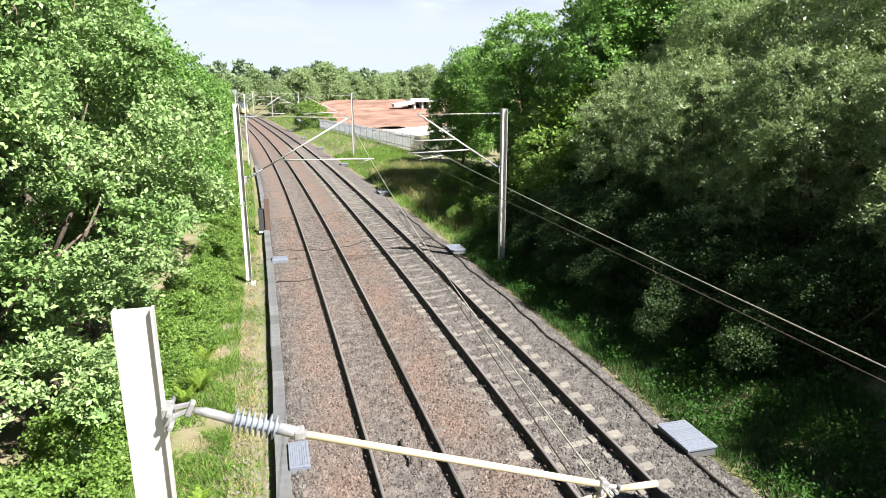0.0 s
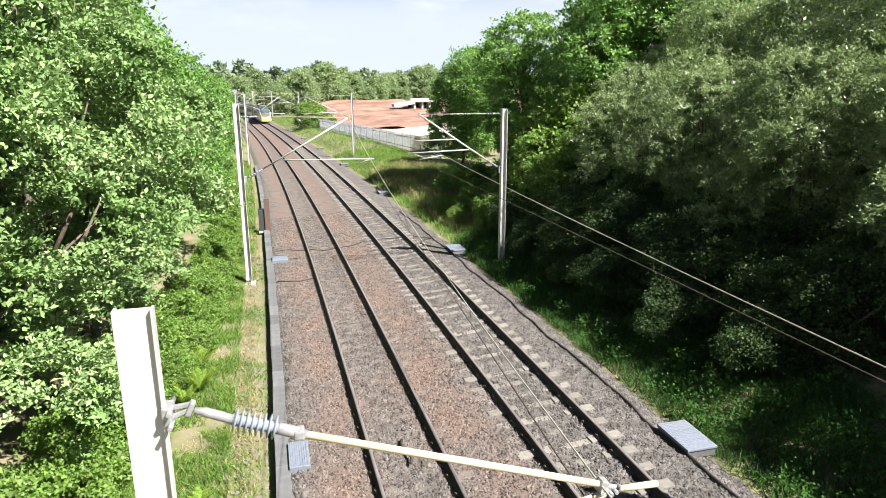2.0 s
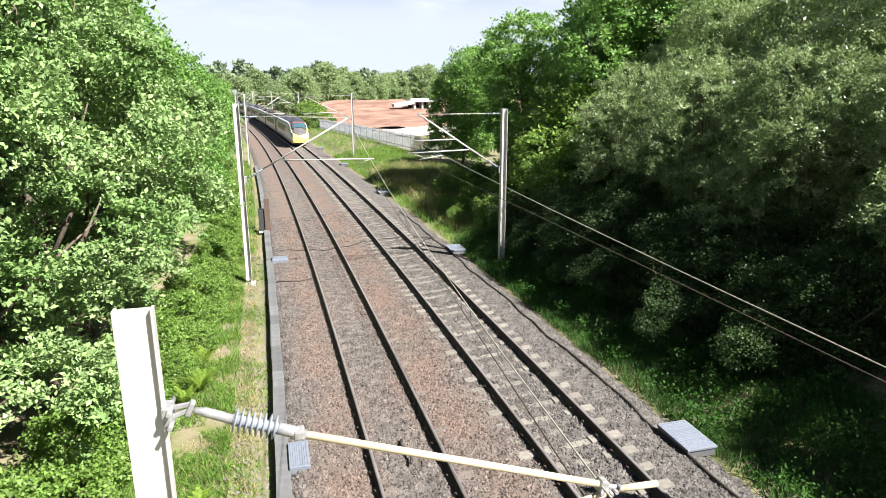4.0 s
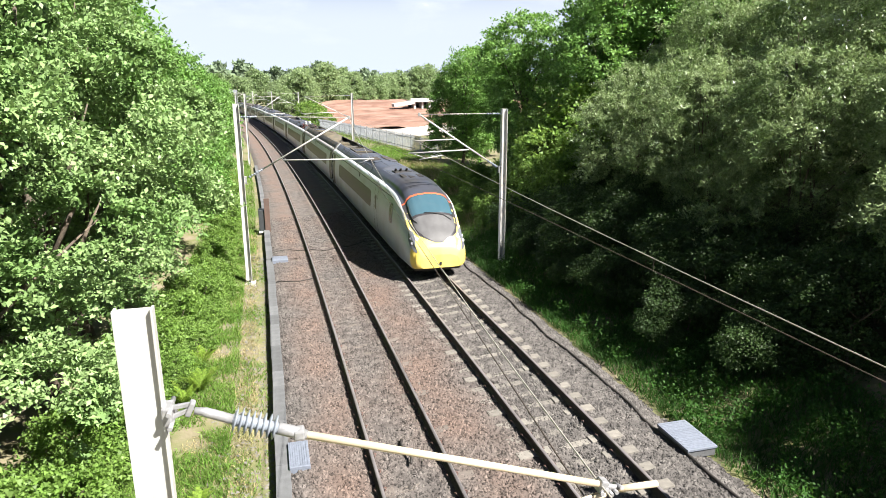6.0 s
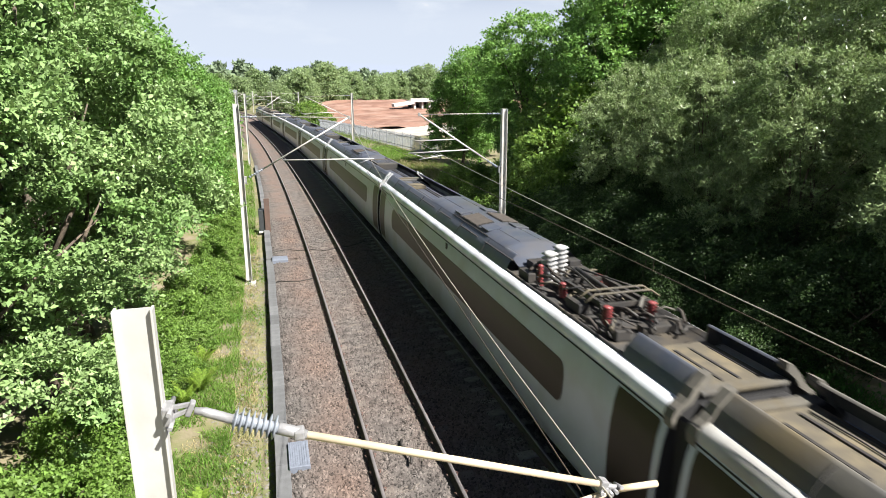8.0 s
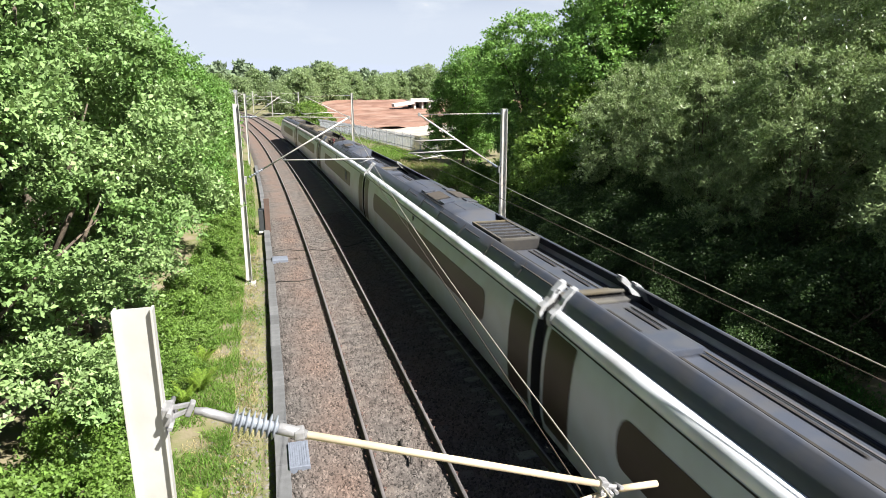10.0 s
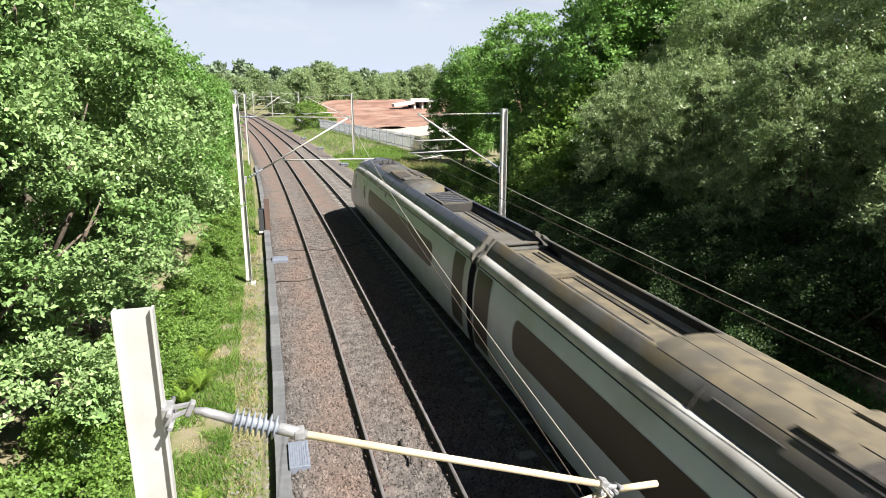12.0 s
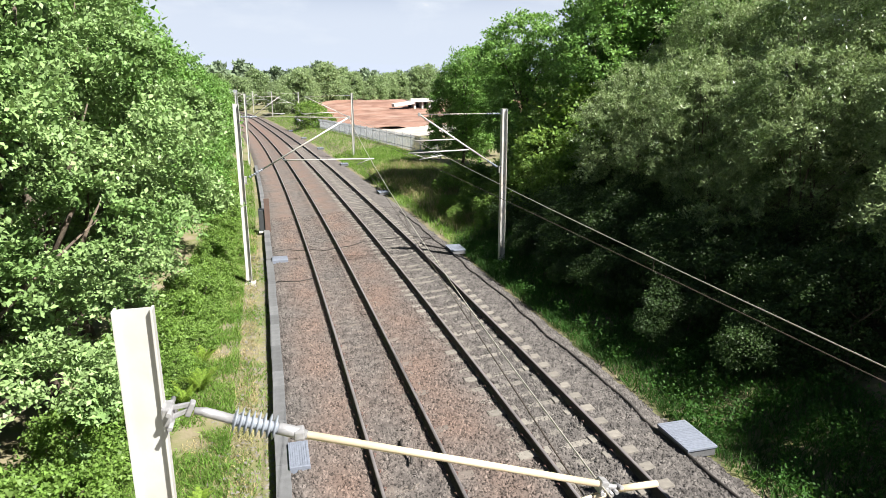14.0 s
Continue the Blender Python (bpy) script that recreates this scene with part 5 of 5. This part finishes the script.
def driving_car(name, label, roof, cab, deck, shoulder, cooler):
    """An end coach with a streamlined yellow-fronted nose; its tip is at +y."""
    e = empty(name, pose(0, 0, 0), label, "train coach", "train coaches")
    tip, back = ENDL / 2, -ENDL / 2
    neck = tip - 6.0
    shell(e, back, neck, None, roof, shoulder, deck)
    half = (SIDE + SHOULDER[1:] + TOP[1:])[::-1]
    hx, hz = np.array([q[0] for q in half]), np.array([q[1] for q in half])
    d = np.concatenate([[0], np.cumsum(np.hypot(np.diff(hx), np.diff(hz)))])
    d = d / d[-1]

    def skin(u, w):
        """Point of the nose u behind the tip; w runs from 0 on the crest to 1 at the sill, negative on the other side."""
        top, wide = np.interp(u, BEND, BEND_T), np.interp(u, BEND, BEND_W)
        zb = 0.28 + 0.10 * np.clip(1 - u / 0.5, 0, 1)
        x = np.sign(w) * np.interp(np.abs(w), d, hx) / 1.365 * wide
        return np.stack([x, tip - u, zb + (np.interp(np.abs(w), d, hz) - 0.28) / 3.27 * (top - zb)], -1)

    def cover(name, us, lo, hi, material, lift, n=28, label="", under=None):
        """A thin panel on the nose between the curves lo(u) and hi(u)."""
        us = np.asarray(us, float)
        l, h = lo(us), hi(us)
        uu = np.repeat(us[:, None], n, 1)
        ww = l[:, None] + (h - l)[:, None] * np.linspace(0, 1, n)
        q = skin(uu, ww)
        du, dw = skin(uu + 0.02, ww) - skin(np.maximum(uu - 0.02, 0), ww), skin(uu, ww + 0.004) - skin(uu, ww - 0.004)
        nn = np.cross(dw, du)
        nn /= np.linalg.norm(nn, axis=-1, keepdims=True) + 1e-9
        nn *= np.where((nn[..., 2:] + nn[..., 1:2]) < 0, -1, 1)
        return link(name, raw(name, (q + nn * lift).reshape(-1, 3), grid_faces(len(us), n), [material], shade=True), under or e, label)

    rows_u = np.concatenate([np.linspace(0, 0.4, 15), np.linspace(0.45, 3.2, 56), np.linspace(3.3, 6.0, 20)])
    cols = np.concatenate([np.linspace(-1, -0.39, 22), np.linspace(-0.36, 0.36, 37), np.linspace(0.39, 1, 22)])
    for nm, keep_u, keep_w, m in (("yellow_front", (0.0, 0.4), (0, 1), M_YELLOW), ("nose_edge", (0.4, 6.0), (0, 0.385), shoulder), ("nose_side", (0.4, 6.0), (0.385, 1), M_BODY)):
        us = rows_u[(rows_u >= keep_u[0] - 1e-6) & (rows_u <= keep_u[1] + 1e-6)]
        if keep_u[0] > 0:
            us = np.concatenate([[0.4], us[us > 0.401]])
        sides = (0,) if keep_w[0] == 0 else (1, -1)
        for q in sides:
            ww = np.linspace(-keep_w[1], keep_w[1], 81) if q == 0 else q * np.linspace(keep_w[0], keep_w[1], 24)
            pts = skin(np.repeat(us[:, None], len(ww), 1), np.repeat(ww[None], len(us), 0)).reshape(-1, 3)
            link(nm, raw(nm, pts, grid_faces(len(us), len(ww)), [m], shade=True), e)

    def bowl(u):
        return np.interp(u, [1.0, 2.0, 3.0, 6.0], [0.315, 0.325, 0.315, 0.30]) * np.sqrt(np.clip(1 - (np.clip(1.15 - u, 0, 2) / 0.97) ** 2, 0, 1))

    low_u = 0.18 + 0.97 * (1 - np.cos(np.linspace(0, math.pi / 2, 24)))
    long_u = np.concatenate([low_u, np.linspace(1.2, 2.16, 20)])
    cover("yellow_rim", np.concatenate([[0.12], low_u, np.linspace(1.2, 1.75, 10)]), lambda u: -bowl(u) - 0.035 * np.clip((1.75 - u) / 0.5, 0, 1), lambda u: bowl(u) + 0.035 * np.clip((1.75 - u) / 0.5, 0, 1), M_YELLOW, 0.004, label="yellow rim of the nose shield")
    cover("windscreen_surround", long_u, lambda u: -bowl(u), bowl, M_SHIELD, 0.010)
    cover("cab_roof", np.linspace(2.14, 6.0, 30), lambda u: -bowl(u), bowl, cab, 0.010)
    cover("red_line", np.linspace(2.13, 2.21, 4), lambda u: -bowl(u), bowl, M_RED, 0.014, label="thin orange-red line over the windscreen")
    # Grey panel over the black shield, painted where the nose glares.
    cover("nose_shield", np.concatenate([low_u[2:20], np.linspace(0.95, 1.16, 8)]), lambda u: -0.82 * bowl(u), lambda u: 0.82 * bowl(u), M_NOSE, 0.015, label="lower nose shield with its glare put into the grey")

    def pane(u):
        return (0.275 - 0.02 * (u - 1.25)) * np.clip(1 - np.abs((u - 1.68) / 0.44) ** 6, 0, 1) ** 0.25

    cover("windscreen", 1.68 + 0.44 * np.sin(np.linspace(-math.pi / 2, math.pi / 2, 26)), lambda u: -pane(u), pane, M_GLASS, 0.018, label="blue-tinted raked windscreen")
    for q in (1, -1):
        def almond(u):
            return 0.085 * np.sqrt(np.clip(1 - ((u - 0.52) / 0.40) ** 2, 0, 1))

        us = 0.52 + 0.40 * np.sin(np.linspace(-math.pi / 2, math.pi / 2, 20))
        lamp = cover("headlight", us, lambda u: q * (0.39 + 0.06 * (0.52 - u) - almond(u)), lambda u: q * (0.39 + 0.06 * (0.52 - u) + almond(u)), M_LAMP, 0.012, 12, "dark glazed headlight")
        for cu, cw, r in ((0.42, 0.395, 0.065), (0.62, 0.385, 0.05)):
            c = skin(np.array(cu), np.array(q * cw))
            part("lamp", Geo().tube([tuple(c + np.array([0, -0.06, -0.03])), tuple(c + np.array([0.008 * q, 0.022, 0.014]))], r, 14), M_LAMP_BRIGHT, lamp)
    ring = skin(np.zeros(41), np.linspace(-1, 1, 41))
    g = Geo()
    g.bm.faces.new([g.bm.verts.new(q) for q in ring])
    part("nose_tip", g, M_YELLOW, e, "yellow nose tip")
    part("coupler_hatch", Geo().box((0.10, 0.05, 0.14), pose(0, tip + 0.005, 0.55), 0.01), M_RUBBER, e)
    for pts in ([(0.93, 0.20), (1.12, 0.24), (1.5, 0.265), (1.85, 0.25)], [(0.98, -0.2), (1.12, -0.12), (1.2, 0.0), (1.24, 0.09)]):
        part("wiper", Geo().tube([tuple(skin(np.array(u), np.array(w)) + np.array([0, 0.02, 0.035])) for u, w in pts], 0.018, 6), M_RUBBER, e)
    panel("cab_window", tip - 3.75, tip - 3.1, 1.66, 2.52, 0.2, M_SHIELD, e, label="dark cab side window", tip=tip)
    for y0, y1, z0, z1 in ((tip - 7.5, tip - 7.455, 0.55, 2.68), (tip - 6.72, tip - 6.675, 0.55, 2.68)):
        panel("door_edge", y0, y1, z0, z1, 0.005, M_RUBBER, e, lift=0.004)
    panel("door_window", tip - 7.28, tip - 6.92, 1.65, 2.35, 0.12, M_BAND, e)
    panel("window_band", back + 3.9, tip - 8.4, 1.5, 2.36, 0.3, M_BAND, e, label="dark brown tinted window band")
    panel("door", back + 0.45, back + 1.5, 0.62, 2.72, 0.06, M_BAND, e, label="dark coach door")
    panel("gutter", back, tip - 3.2, 2.755, 2.785, 0.01, M_RUBBER, e, lift=0.004)
    panel("sill_line", back, tip - 1.5, 0.40, 0.44, 0.015, M_CANT, e, lift=0.006)
    end_wall(e, back, -1, M_FLAP_TAN if shoulder is M_CANT_DUST else M_FLAP)
    bogie(e, tip - 5.2)
    bogie(e, back + 3.4)
    part("skirt", Geo().box((2.0, 3.0, 0.4), pose(0, tip - 1.9, 0.35), 0.1), M_UNDER, e)
    # roof: aerial well behind the cab, long fairing, vents, cooler
    for q in (1, -1):
        block(e, "side_lamp", (0.03, 0.16, 0.2), q * 1.25, 0.0, 2.64, M_PIT, 0.01)
        block(e, "roof_step", (0.05, 1.7, 0.03), q * 0.62, tip - 7.0, 3.42, M_PIT, 0.006)
    ledge = [(0.70, 3.43), (0.45, 3.435), (0.0, 3.44)]
    link("aerial_deck", loft("aerial_deck", np.linspace(tip - 8.1, neck + 0.02, 4), ledge, deck), e, "shallow flat roof step behind the cab")
    rise = [(0.93, 3.22), (0.90, 3.27), (0.72, 3.43), (0.40, 3.52), (0.0, 3.55)]
    rim = rise + [(-x, z) for x, z in rise[::-1] if x > 0]
    v = [(x, neck, z) for x, z in rim] + [(x * 0.97, neck - 0.22, min(z, 3.41) - 0.01) for x, z in rim]
    link("cab_roof_back", raw("cab_roof_back", np.array(v), grid_faces(2, len(rim)), [cab], shade=True), e)
    tray = block(e, "aerial_tray", (0.85, 0.9, 0.05), 0, tip - 6.95, 3.46, M_PIT, 0.015)
    for x in (-0.25, 0.05, 0.3):
        part("horn", Geo().tube([(x, tip - 7.15, 3.46), (x, tip - 7.0, 3.58), (x + 0.02, tip - 6.8, 3.62)], [0.06, 0.06, 0.03], 8), M_PIT, tray)
    for x, y in ((-0.35, 4.4), (0.1, 4.2), (0.4, 4.5)):
        block(e, "roof_hatch", (0.22, 0.75, 0.03), x, tip - y - 0.4, 3.525, M_PIT, 0.006)
    seams(e, [back + 3.0, back + 5.4, back + 7.8, back + 10.2, back + 12.6, back + 15.0])
    hump(e, -3.9, tip - 7.7, roof)
    vents(e, 0.2, roof)
    grille_box(e, cooler)
    block(e, "roof_flap", (0.75, 0.7, 0.2), 0.15, cooler + 1.45, 3.22, M_NOSE, 0.03, "pale grey roof box")
    duct(e, -11.0, cooler - 1.2)
    if cooler < -6.5:
        duct(e, -5.2, -3.9)
    return e


PITCH = 23.9
NOSE_AT, SPEED = 226.55, 33.5
lead = driving_car("driving_coach", "grey express train driving coach with yellow front and black windscreen surround", M_ROOF, M_CAB, M_ROOF, M_CANT, -7.1)
tail = driving_car("driving_coach", "grey express train rear driving coach with brown dusty roof", M_ROOF_DUST, M_CAB, M_ROOF, M_CANT_DUST, -6.1)
plain = coach("passenger_coach", "grey express train coach with a brown dusty roof", M_ROOF_TAN, M_ROOF_TAN)
dark = coach("passenger_coach", "grey express train coach with a clean dark roof", M_ROOF, M_ROOF)
pan_front = coach("pantograph_coach", "grey express train coach with a lowered pantograph and red insulators", M_ROOF, M_ROOF_TAN, 1)
pan_rear = coach("pantograph_coach", "grey express train coach with a raised pantograph on its dark roof", M_ROOF, M_ROOF_TAN, -1)
first = part("class_mark", Geo().tube([(1.37, 5.3 + 0.22 * math.cos(a), 1.97 + 0.3 * math.sin(a)) for a in np.linspace(0, 6.283, 25)], 0.012, 5).box((0.012, 0.06, 0.3), pose(1.368, 5.3, 1.97)), M_BODY, pan_rear, "pale oval class mark")
TRAIN = [lead, plain, pan_front, dark, copy_thing(dark, pose(0, 0, 0)), copy_thing(dark, pose(0, 0, 0)), pan_rear, copy_thing(plain, pose(0, 0, 0)), tail]


def car_pose(s, flip):
    """A coach with its middle at s on the farther track; tilting, it stays upright on the curve."""
    o = B_MID + 0.5
    a, b = at(s - 8, o, float(railz(s - 8, B_MID))), at(s + 8, o, float(railz(s + 8, B_MID)))
    d = (a - b).normalized()
    if flip:
        d = -d
    up = Vector((0, 0, 1))
    x = d.cross(up).normalized()
    z = x.cross(d)
    m = Matrix((x, d, z)).transposed().to_4x4()
    m.translation = (a + b) / 2
    return m


def motions():
    gap = 0.23
    for i, car in enumerate(TRAIN):
        back = ENDL / 2 if i == 0 else ENDL + gap * 2 + PITCH * (i - 1) + HALF if i < 8 else ENDL + gap * 2 + PITCH * 7 + ENDL / 2
        rows = []
        for k in range(57):
            t = k * 0.25
            rows.append((t, car_pose(NOSE_AT - SPEED * t + back, i in (1, 8))))
        walk(car, rows)


motions()
